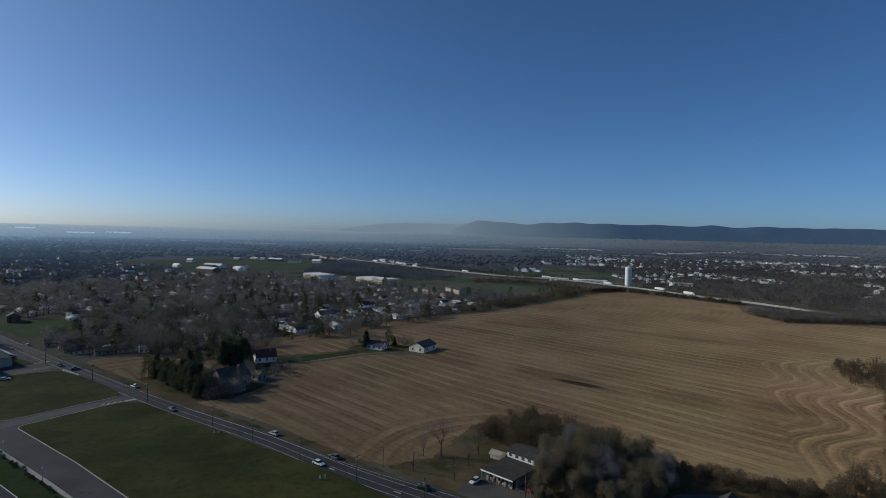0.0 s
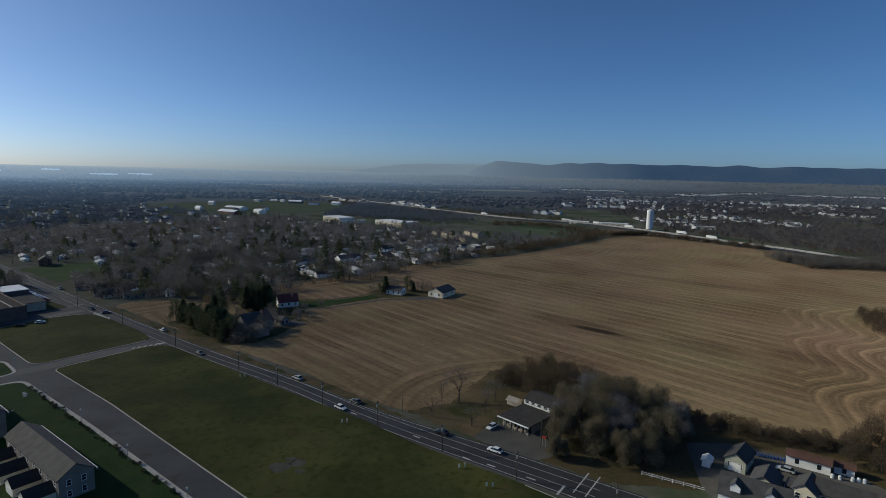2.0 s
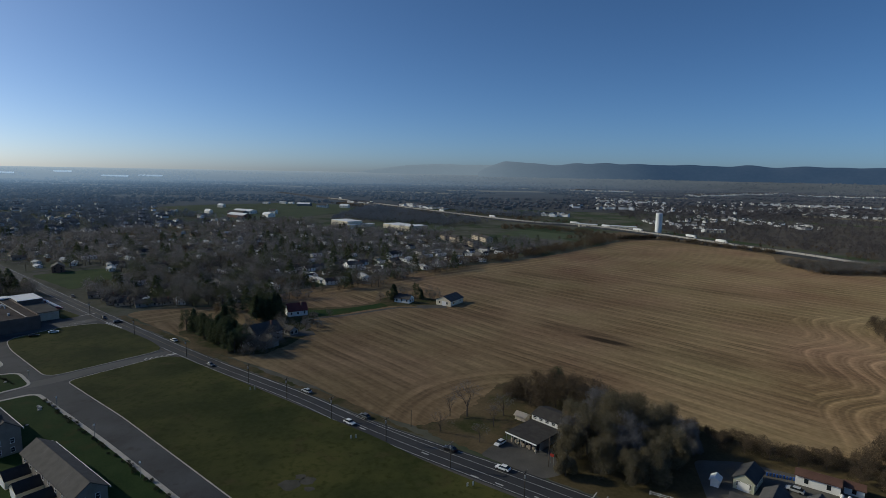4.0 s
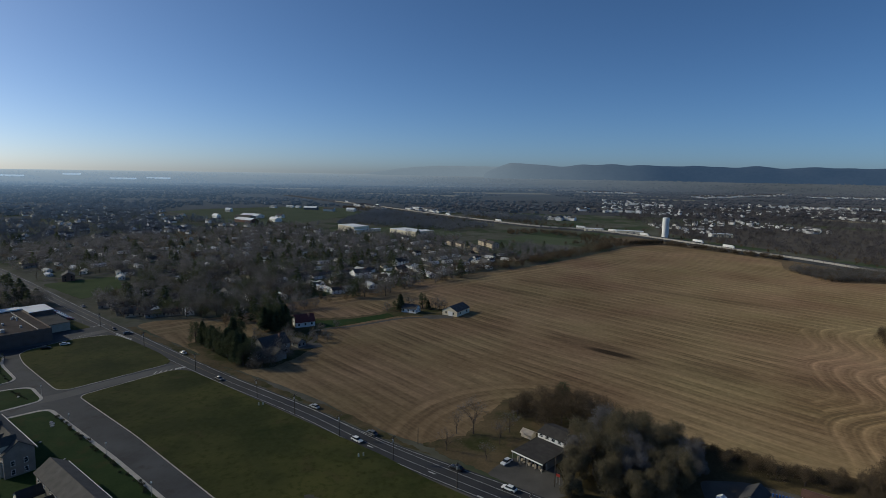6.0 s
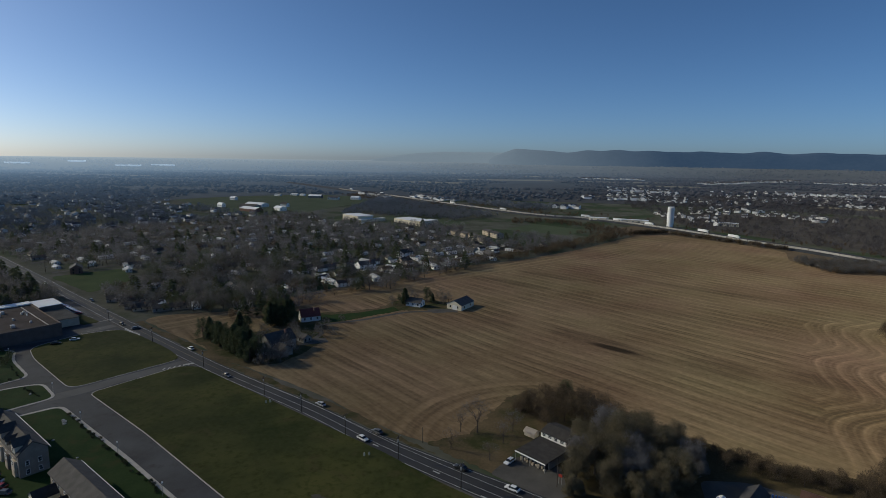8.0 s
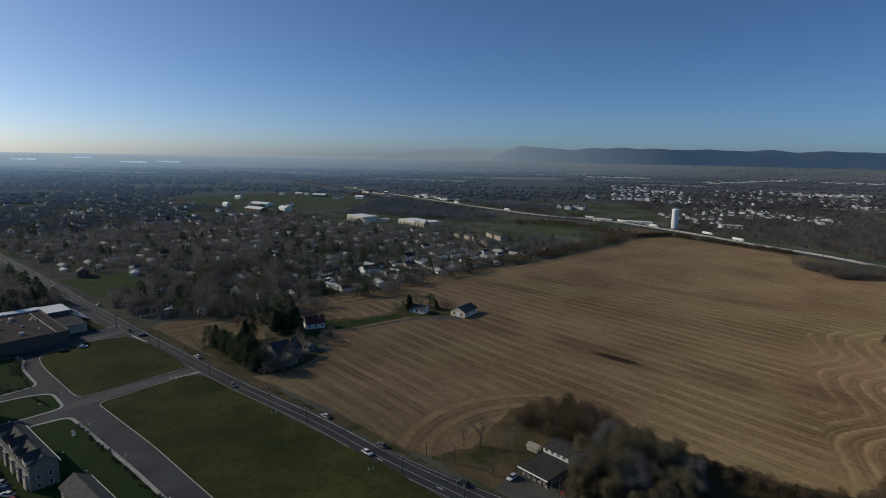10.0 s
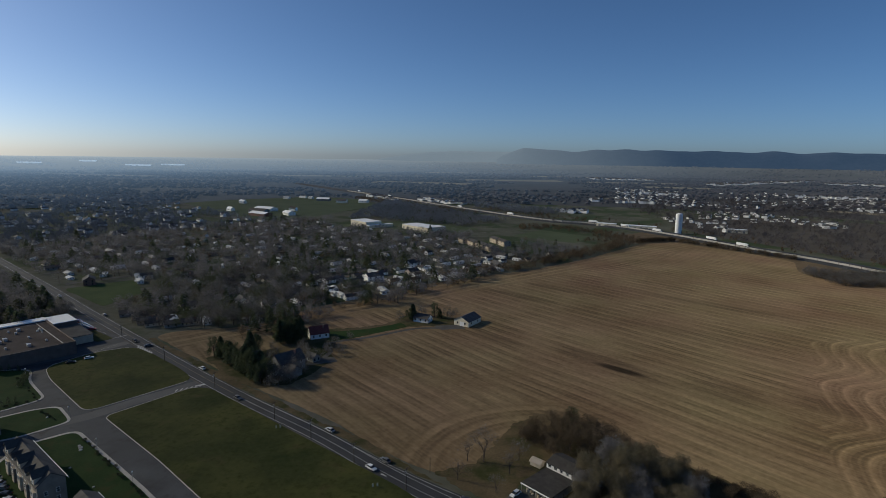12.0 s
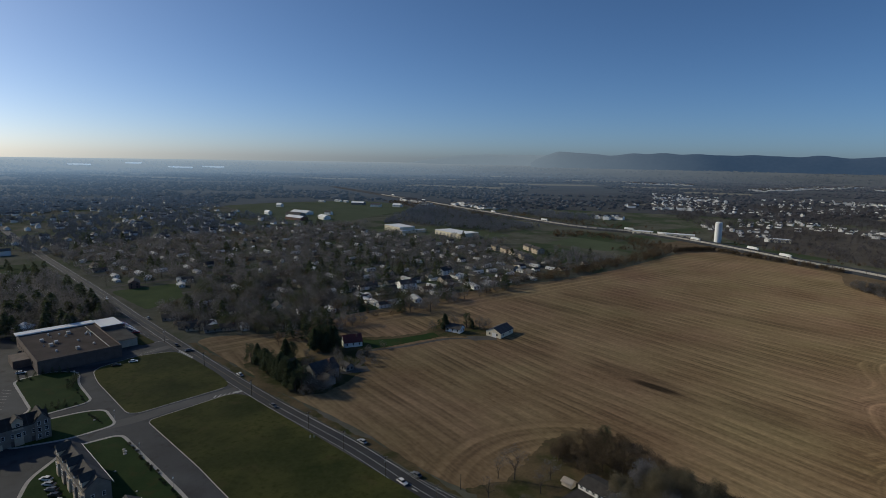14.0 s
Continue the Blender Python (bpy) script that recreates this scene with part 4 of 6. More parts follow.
# townhouse rows
def townhouse_row(m, units, pitch, depth, eave, rise, wall, roof, label, dormers, garages, alt):
    L = units * pitch
    t = thing("townhouse_row", m, label, "townhouses")
    part("wall", gable_solid(bmesh.new(), L, depth, eave, rise), M[wall], t)
    part("roof", gable_roof(bmesh.new(), L, depth, eave, rise, 0.5, 0.25), M[roof], t)
    part("gutter", box(bmesh.new(), depth / 2 + 0.5, -L / 2 - 0.3, eave - 0.5, depth / 2 + 0.72, L / 2 + 0.3, eave - 0.1), M["trim"], t)
    floors = int(eave / 2.8)
    for u in range(units):
        y = -L / 2 + pitch * (u + 0.5)
        for f in range(floors):
            z = 1.6 + f * 2.8
            for side, deg in ((-1, -90), (1, 90)):
                for o in (-0.26, 0.26):
                    if not (side == -1 and f == 0):
                        window(t, pose(side * depth / 2, y + o * pitch, z, 0, 0, deg), 1.0, 1.5)
        door(t, pose(-depth / 2, y + pitch * 0.3, 0, 0, 0, -90), 1.0, 2.1)
        door(t, pose(depth / 2, y + pitch * 0.1, 0, 0, 0, 90), 1.7, 2.1, M["window"], "patio_door")
        if u:
            bm = bmesh.new()
            s = rise / (depth / 2)
            yy = -L / 2 + pitch * u
            for sg in (-1, 1):
                vs = [bm.verts.new(v) for v in ((0, yy - 0.1, eave + rise + 0.31), (0, yy + 0.1, eave + rise + 0.31), (sg * (depth / 2 + 0.5), yy + 0.1, eave - 0.5 * s + 0.31), (sg * (depth / 2 + 0.5), yy - 0.1, eave - 0.5 * s + 0.31))]
                bm.faces.new(vs if sg > 0 else vs[::-1])
            part("roof_seam", bm, M["shingle"], t)
        if dormers:
            big = u % 2 == alt
            w, h, ww = (3.6, 2.0, 2.2) if big else (2.0, 1.2, 1.1)
            d = part("dormer", gable_solid(bmesh.new(), 4.2, w, h, w * 0.5, -1.6 if big else -0.5), M["tan" if big else wall], t)
            d.matrix_basis = pose(-depth / 2 + 1.9, y, eave + 0.3, 0, 0, -90)
            r = part("dormer_roof", gable_roof(bmesh.new(), 4.6, w, h, w * 0.5, 0.25, 0.14), M[roof], t)
            r.matrix_basis = d.matrix_basis.copy()
            window(t, pose(-depth / 2 - 0.22, y, eave + 0.9, 0, 0, -90), ww * 0.6, 1.1)
            bay = part("bay", box(bmesh.new(), -depth / 2 - 0.7, y - 1.5, 0, -depth / 2, y + 1.5, eave - 2.6, 0.05), M["tan" if big else "taupe"], t)
            window(t, pose(-depth / 2 - 0.7, y, 4.4, 0, 0, -90), 1.6, 1.5)
            door(t, pose(-depth / 2 - 0.7, y, 0, 0, 0, -90), 2.5, 2.2, M["tan"], "garage_door")
        if garages:
            g = part("garage", gable_solid(bmesh.new(), 6.0, 5.2, 2.6, 1.7), M["cream"], t)
            g.matrix_basis = pose(-depth / 2 - 3.0, y, 0, 0, 0, -90)
            r = part("garage_roof", gable_roof(bmesh.new(), 6.0, 5.2, 2.6, 1.7, 0.3, 0.18), M["slate_shingle"], t)
            r.matrix_basis = g.matrix_basis.copy()
            door(t, pose(-depth / 2 - 6.0, y, 0, 0, 0, -90), 4.0, 2.2, M["trim"], "garage_door")
    for e, deg in ((-1, 0), (1, 180)):
        for f in range(floors):
            for k in (-0.22, 0.2):
                window(t, pose(k * depth, e * L / 2, 1.6 + f * 2.8, 0, 0, deg), 0.9, 1.4)
    return t


townhouse_row(face_to(-105, 135.3, -0.82, 0.575), 4, 9.0, 7.8, 5.9, 2.6, "taupe", "brown_shingle", "row of taupe townhouses with brown roof and front garages", False, True, 0)
townhouse_row(face_to(-147.5, 160.3, -0.82, 0.575), 5, 6.9, 7.8, 7.7, 3.0, "taupe", "brown_shingle", "three-storey townhouse row with gabled dormers", True, False, 0)
court_row = townhouse_row(face_to(-202.5, 175.2, -0.58, -0.815), 6, 6.8, 7.8, 7.7, 3.0, "taupe", "slate_shingle", "three-storey townhouse row with dormers facing a court", True, False, 1)

part("end_gable", gable_solid(bmesh.new(), 9.6, 5.4, 7.9, 3.4), M["taupe"], court_row).matrix_basis = pose(0, -18.2, 0, 0, 0, 90)
part("end_gable_roof", gable_roof(bmesh.new(), 9.6, 5.4, 7.9, 3.4, 0.35, 0.2), M["slate_shingle"], court_row).matrix_basis = pose(0, -18.2, 0, 0, 0, 90)
for z in (1.8, 4.6, 7.3):
    for k in (-1.2, 1.2):
        window(court_row, pose(-4.8, -18.2 + k, z, 0, 0, -90), 1.0, 1.5)

# shopping building with flat roof
mall = thing("store_building", face_to(-258, 280, 0.6, 0.8), "large flat-roofed brown brick store with a white canopy roof", "store")
part("wall", box(bmesh.new(), -30, -20, -0.2, 30, 20, 6.6), M["store_brick"], mall, "brown brick store wall")
part("roof", box(bmesh.new(), -24, -19.6, 6.6, 29.6, 19.6, 6.75), M["gravel_roof"], mall, "brown gravel roof deck")
for x0, y0, x1, y1 in ((-30, -20, 30, -19.6), (-30, 19.6, 30, 20), (29.6, -19.6, 30, 19.6)):
    part("parapet", box(bmesh.new(), x0, y0, 6.6, x1, y1, 7.3, 0.03), M["store_brick"], mall)
part("canopy_roof", box(bmesh.new(), -34, -20.5, 7.0, -27, 20.5, 7.7, 0.05), M["membrane"], mall, "white membrane canopy roof")
part("entry_tower", box(bmesh.new(), -33, 20.6, -0.2, -14, 33, 7.2, 0.05), M["store_brick"], mall)
part("entry_roof", box(bmesh.new(), -33.3, 20.7, 7.2, -14, 33.3, 7.5, 0.03), M["membrane"], mall, "white membrane roof over the corner unit")
part("annex_wall", box(bmesh.new(), -13.9, 20.1, -0.2, 14, 33, 4.6), M["tan"], mall)
part("annex_roof", box(bmesh.new(), -13.9, 20.1, 4.6, 14.3, 33.3, 4.9, 0.03), M["gravel"], mall, "pale grey annex roof")
part("loading_bay", box(bmesh.new(), -2, -28, -0.2, 12, -20.1, 4.2, 0.05), M["store_brick"], mall)
part("roof_wall", box(bmesh.new(), -24, 14.2, 6.75, 29, 14.5, 7.2), M["concrete"], mall)
rng = random.Random(4)
for k in range(17):
    x, y, w = rng.uniform(-20, 26), rng.uniform(-15, 14), rng.choice((0.6, 0.8, 1.0, 1.8))
    u = part("rooftop_unit", box(bmesh.new(), x, y, 6.75, x + w * 1.5, y + w, 6.75 + 0.5 + w * 0.55, 0.05), M["steel"], mall)
for k in range(7):
    window(mall, pose(-22 + k * 6.5, -20, 3.2, 0, 0, 0), 2.2, 1.6, False)
gz = thing("gazebo", pose(-309, 303, 0), "small pale pyramid-roofed pavilion beside trees", "pavilion")
bm = bmesh.new()
apex = bm.verts.new((0, 0, 8.5))
cs = [bm.verts.new((a * 5, b * 5, 5.0)) for a, b in ((-1, -1), (1, -1), (1, 1), (-1, 1))]
for i in range(4):
    bm.faces.new((cs[i], cs[(i + 1) % 4], apex))
bm.faces.new(cs[::-1])
part("roof", bm, M["membrane"], gz)
part("wall", box(bmesh.new(), -3.8, -3.8, -0.1, 3.8, 3.8, 5.0), M["white"], gz)


def warehouse(name, m, blocks, label, wall="white", roof="membrane", category="warehouse"):
    """Flat-roofed blocks side by side: (x0, y0, x1, y1, height)."""
    t = thing(name, m, label, category)
    for x0, y0, x1, y1, h in blocks:
        part("wall", box(bmesh.new(), x0, y0, -0.3, x1, y1, h), M[wall], t)
        part("roof", box(bmesh.new(), x0 - 0.2, y0 - 0.2, h, x1 + 0.2, y1 + 0.2, h + 0.4, 0.05), M[roof], t)
        n = max(2, int((x1 - x0) / 9))
        for k in range(n):
            door(t, pose(x0 + (x1 - x0) * (k + 0.5) / n, y0, 0, 0, 0, 0), 3.2, 3.4, M["grey"], "loading_door")
    return t


warehouse("warehouse", face_to(-193.5, 857, 0.72, 0.7), [(-23, 0, 23, 28, 8.6), (23.2, -1, 31, 45, 4.2)], "tall cream warehouse with a white flat roof", "cream")
warehouse("warehouse", face_to(-99.5, 824, 0.71, 0.7), [(-33, 0, 14, 30, 6.4), (14.2, -2, 33, 32, 7.2)], "long low cream warehouse with a white flat roof", "cream")
for x, y, dx, dy, L, W, wall, roof, lab in ((-400, 975, 0.85, -0.53, 46, 17, "brick", "membrane", "long red cattle barn with a pale metal roof"), (-428, 1072, 0.9, -0.4, 44, 20, "white", "membrane", "white farm shed with a pale metal roof"), (-425, 1030, 0.9, -0.4, 40, 16, "grey", "brown_shingle", "grey farm shed in a pasture"), (-356, 1000, 0.7, -0.7, 26, 14, "white", "membrane", "white farm building in a pasture"), (-490, 1050, 0.8, -0.6, 18, 8, "white", "membrane", "small white shed in a pasture"), (-540, 1220, 0.9, -0.4, 16, 9, "white", "membrane", "small white shed at a pasture edge"), (-330, 1290, 0.9, -0.2, 26, 11, "white", "shingle", "white farm building beyond a pasture"), (-280, 1300, 0.9, -0.3, 22, 11, "white", "membrane", "white farm building beyond a pasture"), (-385, 1330, 0.95, -0.2, 34, 12, "grey", "membrane", "grey farm building beyond a pasture"), (-375, 1080, 0.9, -0.4, 16, 9, "white", "shingle", "small white farm building")):
    house("farm_shed", face_to(x, y, dx, dy), L, W, 5.0, 3.2, wall, roof, lab, "farm shed", bays=5)
for x, y, L in ((-494, 1376, 26), (-462, 1408, 30), (-436, 1392, 18), (-391, 1356, 22)):
    house("farm_shed", face_to(x, y, 0.9, -0.4), L * 0.7, 8, 3.2, 2.0, "white", "pale_metal", "small white farm shed at the far edge of a pasture", "farm shed", bays=3)
tagged(part("farm_track", ribbon(bmesh.new(), smooth_line([(-660, 1185), (-494, 1010), (-430, 945), (-375, 912)], 12), -2.4, 2.4, 0.09), M["gravel"]), "pale gravel track across a pasture", "road", kind="structure")
for x, y, L in ((-9, 694, 17), (2, 676, 18), (13, 655, 16), (-22, 712, 16), (30, 700, 18), (20, 722, 18)):
    house("apartment_block", face_to(x, y, 0.42, -0.9), L, 10, 5.8, 2.0, "tan", "brown_shingle", "two-storey tan apartment block", "apartments", storeys=2, bays=4)

# water tower
wt = thing("water_tower", pose(298, 855, 0), "tall white standpipe water tower with a railed top", "water tower")
bm = tube(bmesh.new(), (0, 0, -0.5), (0, 0, 29.4), 4.9, 4.9, 40, False)
me_shell = part("shell", bm, M["tank_white"], wt)
bm = bmesh.new()
prev = None
for k in range(7):
    a = k / 6 * math.pi / 2
    cur = [bm.verts.new((4.9 * math.cos(a) * math.cos(j * math.pi / 20), 4.9 * math.cos(a) * math.sin(j * math.pi / 20), 29.4 + 2.0 * math.sin(a))) for j in range(40)]
    if prev:
        for j in range(40):
            bm.faces.new((prev[j], prev[(j + 1) % 40], cur[(j + 1) % 40], cur[j]))
    prev = cur
part("dome", bm, M["tank_white"], wt)
for f in me_shell.data.polygons:
    f.use_smooth = True
for k in range(12):
    a = k * math.pi / 6
    part("rail_post", tube(bmesh.new(), (4.5 * math.cos(a), 4.5 * math.sin(a), 29.8), (4.5 * math.cos(a), 4.5 * math.sin(a), 31.9), 0.1, 0.1), M["steel"], wt)
part("ladder", box(bmesh.new(), 4.9, -0.35, 0, 5.15, 0.35, 30), M["steel"], wt)

# highway with a concrete barrier
HW = smooth_line([(-700, 2090), (-384, 1673), (-229, 1472), (-13, 1167), (119, 1002), (190, 960), (245, 905), (290, 832), (322, 770), (352, 705), (389, 640), (418, 565), (470, 440), (540, 250)], 12)
bm = ribbon(bmesh.new(), HW, -8, 8, 2.2)
ribbon(bm, HW, -16, -8, 2.2)
ns = sides_of(HW)
for sg, o in ((-1, -16), (1, 8)):
    top = [bm.verts.new((*(p + n * o), 2.2)) for p, n in zip(HW, ns)]
    foot = [bm.verts.new((*(p + n * (o + sg * 7)), -0.2)) for p, n in zip(HW, ns)]
    for i in range(len(HW) - 1):
        bm.faces.new((foot[i], foot[i + 1], top[i + 1], top[i]))
tagged(part("highway_bank", bm, M["asphalt"]), "raised highway on a low bank beyond the field", "road", kind="structure")
barrier = thing("highway_barrier", Matrix(), "pale concrete highway barrier of panels between dark posts", "barrier")
panel = shared(("panel",), lambda b: box(b, -5.85, -0.12, 0, 5.85, 0.12, 2.2, 0.04), M["concrete"])
post_me = shared(("barrier_post",), lambda b: box(b, -0.2, -0.25, 0, 0.2, 0.25, 3.0), M["pole"])
for i in range(len(HW) - 1):
    p, q = HW[i], HW[i + 1]
    if not (250 < p.y < 1700):
        continue
    d = (q - p).normalized()
    n = Vector((-d.y, d.x))
    c = (p + q) / 2 - n * 15.5
    deg = math.degrees(math.atan2(d.y, d.x))
    piece("panel", panel, barrier, pose(c.x, c.y, 2.2, 0, 0, deg) @ Matrix.Diagonal(((q - p).length / 12, 1, 1, 1)))
    c = p - n * 15.5
    piece("post", post_me, barrier, pose(c.x, c.y, 2.2, 0, 0, deg))
tagged(slab("far_highway", [tuple(v) for v in (Vector((-1269, 2843)), Vector((-1750, 3480)), Vector((-1790, 3480)), Vector((-1305, 2843)))], -0.2, 0.4, M["concrete"]), "pale distant highway", "road", kind="structure")
for x, y, dx, dy, L, W in ((255, 900, 0.93, -0.36, 46, 12), (205, 925, 0.9, -0.43, 30, 12), (395, 880, 0.95, -0.3, 30, 9)):
    warehouse("roadside_unit", face_to(x, y, -dy, dx), [(-L / 2, 0, L / 2, W, 5.0)], "long low cream commercial building beside the highway", "cream", "membrane", "commercial building")
for az, r, L in ((-32.6, 4230, 150), (-29.8, 4260, 140), (-36.4, 4420, 90), (-40.5, 4330, 120)):
    a = radians(az)
    m = pose(r * math.sin(a), r * math.cos(a), float(land(r)), 0, 0, -az - 24)
    t = thing("distant_warehouse", Matrix(), "pale distant warehouse near the horizon with painted haze glow", "warehouse")
    # Walls and roof emit a whitish glow in place of haze.
    part("wall", box(bmesh.new(), -L / 2, -22, -0.3, L / 2, 22, 8, 0, m), M["haze_glow_white"], t)
    part("roof", box(bmesh.new(), -L / 2 - 0.4, -22.4, 8, L / 2 + 0.4, 22.4, 8.6, 0, m), M["haze_glow_white"], t)


# ---- vehicles ----
def car(m, paint, label, category="car"):
    t = thing("car", m, label, category)
    prof = [(-2.25, 0.35), (2.2, 0.35), (2.3, 0.7), (1.1, 0.95), (0.45, 1.42), (-1.2, 1.46), (-1.95, 1.0), (-2.3, 0.9)]
    bm = bmesh.new()
    body = [(-2.28, 0.32), (2.22, 0.32), (2.3, 0.68), (1.15, 0.93), (-2.0, 0.98), (-2.32, 0.85)]
    rows = [[bm.verts.new((y, x, z)) for x, z in body] for y in (-0.9, 0.9)]
    bm.faces.new(rows[0])
    bm.faces.new(rows[1][::-1])
    for i in range(6):
        j = (i + 1) % 6
        bm.faces.new((rows[0][j], rows[0][i], rows[1][i], rows[1][j]))
    bmesh.ops.bevel(bm, geom=bm.edges[:], offset=0.07, segments=2, affect='EDGES')
    part("body", bm, paint, t)
    bm = bmesh.new()
    lo = [bm.verts.new(v) for v in ((-0.82, 1.15, 0.93), (0.82, 1.15, 0.93), (0.82, -2.0, 0.97), (-0.82, -2.0, 0.97))]
    hi = [bm.verts.new(v) for v in ((-0.66, 0.42, 1.42), (0.66, 0.42, 1.42), (0.66, -1.25, 1.44), (-0.66, -1.25, 1.44))]
    for i in range(4):
        j = (i + 1) % 4
        bm.faces.new((lo[j], lo[i], hi[i], hi[j]))
    part("cabin_glass", bm, M["window"], t)
    part("roof", box(bmesh.new(), -0.68, -1.3, 1.41, 0.68, 0.46, 1.48, 0.03), paint, t)
    for x in (-0.82, 0.82):
        for y in (-1.4, 1.4):
            part("wheel", tube(bmesh.new(), (x - 0.1, y, 0.33), (x + 0.1, y, 0.33), 0.33, 0.33, 12), M["tyre"], t)
        part("headlight", box(bmesh.new(), x * 0.75 - 0.18, 2.15, 0.58, x * 0.75 + 0.18, 2.31, 0.72), M["trim"], t)
        part("tail_light", box(bmesh.new(), x * 0.8 - 0.15, -2.34, 0.68, x * 0.8 + 0.15, -2.2, 0.82), M["red"], t)
    return t


CARS = {}


def park(x, y, deg, colour, z=0.08, where="parked beside a building"):
    if colour not in CARS:
        CARS[colour] = car(pose(x, y, z, 0, 0, deg), CAR_PAINT[colour], "%s car with dark windows %s" % (colour, where))
        return CARS[colour]
    return tagged(copy_thing(CARS[colour], pose(x, y, z, 0, 0, deg)), "%s car with dark windows %s" % (colour, where))


ROAD = "on the main road"
for s, off, colour in ((26, -3.3, "white"), (31, -3.4, "silver"), (37, -3.4, "black"), (44, 3.4, "grey"), (47, -3.3, "white"), (51, 3.3, "silver"), (57, -3.3, "white"), (60, -3.4, "black"), (66, 3.4, "white"), (71, -3.4, "silver"), (80, 3.3, "grey"), (88, -3.4, "white"), (99, 3.4, "black"), (110, -3.3, "silver"), (66, -3.4, "grey"), (124, 3.4, "white")):
    p, q = MAIN[s], MAIN[s + 1]
    d = (q - p).normalized()
    c = p + Vector((-d.y, d.x)) * off
    park(c.x, c.y, math.degrees(math.atan2(-d.x, d.y)) + (180 if off > 0 else 0), colour, 0.08, ROAD)
rng = random.Random(11)
for k in range(9):
    park(-163 + k * 3.6, 161.5 - k * 2.7 - 0.4, 55 + 35 + rng.uniform(-4, 4), ("white", "silver", "grey", "black", "silver", "blue", "white", "red", "grey")[k], 0.16, "parked in front of townhouses")
for k in range(5):
    park(-121 + k * 9.0 + 1, 124.5 - k * 6.2, 60 + rng.uniform(-5, 5), ("black", "silver", "white", "grey")[rng.randrange(4)], 0.16, "parked by a townhouse garage")
for k in range(9):
    park(-266 + k * 2.9, 335.5 - k * 2.15, -54, ("white", "silver", "grey", "black", "red")[rng.randrange(5)], 0.05, "parked beside the store")
for x, y, deg, c in ((-269, 262, 20, "white"), (-276, 268, 25, "silver"), (-283, 273, 30, "black"), (-256, 246, -60, "white"), (-215, 264, -50, "black"), (-210, 271, -50, "white"), (-190, 293, -50, "grey"), (-300, 262, 30, "silver"), (-306, 270, 30, "grey"), (-262, 226, 35, "black"), (-266, 232, 35, "silver"), (-236, 190, 35, "white"), (13.5, 168.5, 140, "white"), (93.5, 147.5, 50, "silver"), (87, 146, -40, "white"), (-104, 258, 30, "grey"), (-99, 260, 30, "white")):
    park(x, y, deg, c, 0.06)


def truck(m, label):
    t = thing("truck", m, label, "truck")
    part("trailer", box(bmesh.new(), -1.3, -8, 1.1, 1.3, 6, 4.0, 0.05), M["tank_white"], t)
    part("cab", box(bmesh.new(), -1.2, 6.5, 0.6, 1.2, 9, 3.3, 0.15), CAR_PAINT["white"], t)
    part("windscreen", box(bmesh.new(), -1.0, 8.95, 2.0, 1.0, 9.04, 2.9), M["window"], t)
    for y in (-6.5, -5.2, 4.5, 7.8):
        for x in (-1.1, 1.1):
            part("wheel", tube(bmesh.new(), (x - 0.15, y, 0.5), (x + 0.15, y, 0.5), 0.5, 0.5, 12), M["tyre"], t)
    return t


tr = None
for i, off in ((44, 3), (62, -4), (76, -3), (84, 4), (90, -4), (103, -3), (118, 3), (123, -4), (128, -4), (135, 3), (139, -4)):
    p, q = HW[min(i, len(HW) - 2)], HW[min(i, len(HW) - 2) + 1]
    d = (q - p).normalized()
    c = p + Vector((-d.y, d.x)) * off
    m = face_to(c.x, c.y, d.x, d.y, 2.2)
    tr = truck(m, "white articulated lorry on the highway") if tr is None else copy_thing(tr, m) and tr

# ---- street furniture ----
def utility_pole(m, h):
    t = thing("utility_pole", m, "dark wooden utility pole with a crossarm at the roadside", "utility pole", "poles along the road")
    part("pole", tube(bmesh.new(), (0, 0, -0.3), (0, 0, h), 0.17, 0.11, 8), M["pole"], t)
    part("crossarm", box(bmesh.new(), -1.2, -0.08, h - 0.7, 1.2, 0.08, h - 0.52), M["pole"], t)
    for x in (-1.05, -0.4, 0.4, 1.05):
        part("insulator", tube(bmesh.new(), (x, 0, h - 0.52), (x, 0, h - 0.32), 0.06, 0.05, 6), M["steel"], t)
    part("transformer", tube(bmesh.new(), (0.3, 0.1, h - 2.1), (0.3, 0.1, h - 1.2), 0.24, 0.24, 10), M["steel"], t)
    return t


first = None
for x, y in ((18, 138.7), (-2, 153), (-23, 168), (-44, 182.3), (-65, 198.6), (-85, 212.5), (-125, 241), (40, 124), (62, 109), (-168, 272), (-214, 305)):
    m = face_to(x, y, 0.82, -0.57)
    if first is None:
        first = utility_pole(m, 8.3)
    else:
        copy_thing(first, m)
for x, y, h in ((-16, 179, 6.0), (27, 156, 9.5)):
    tagged(part("signal_post" if h > 7 else "fence_post", tube(bmesh.new(), (0, 0, -0.2), (0, 0, h), 0.14, 0.1, 8), M["pole"]), "weathered wooden post at the field edge", "post").matrix_basis = pose(x, y, 0)
sg = thing("shop_sign", face_to(28.2, 157.5, 0.6, 0.8), "red roadside shop sign on two posts", "sign")
for x in (-0.5, 0.5):
    part("post", tube(bmesh.new(), (x, 0, 0), (x, 0, 2.4), 0.07, 0.07), M["steel"], sg)
part("panel", box(bmesh.new(), -0.6, -0.08, 2.4, 0.6, 0.08, 3.3, 0.03), M["red"], sg)
lamp = None
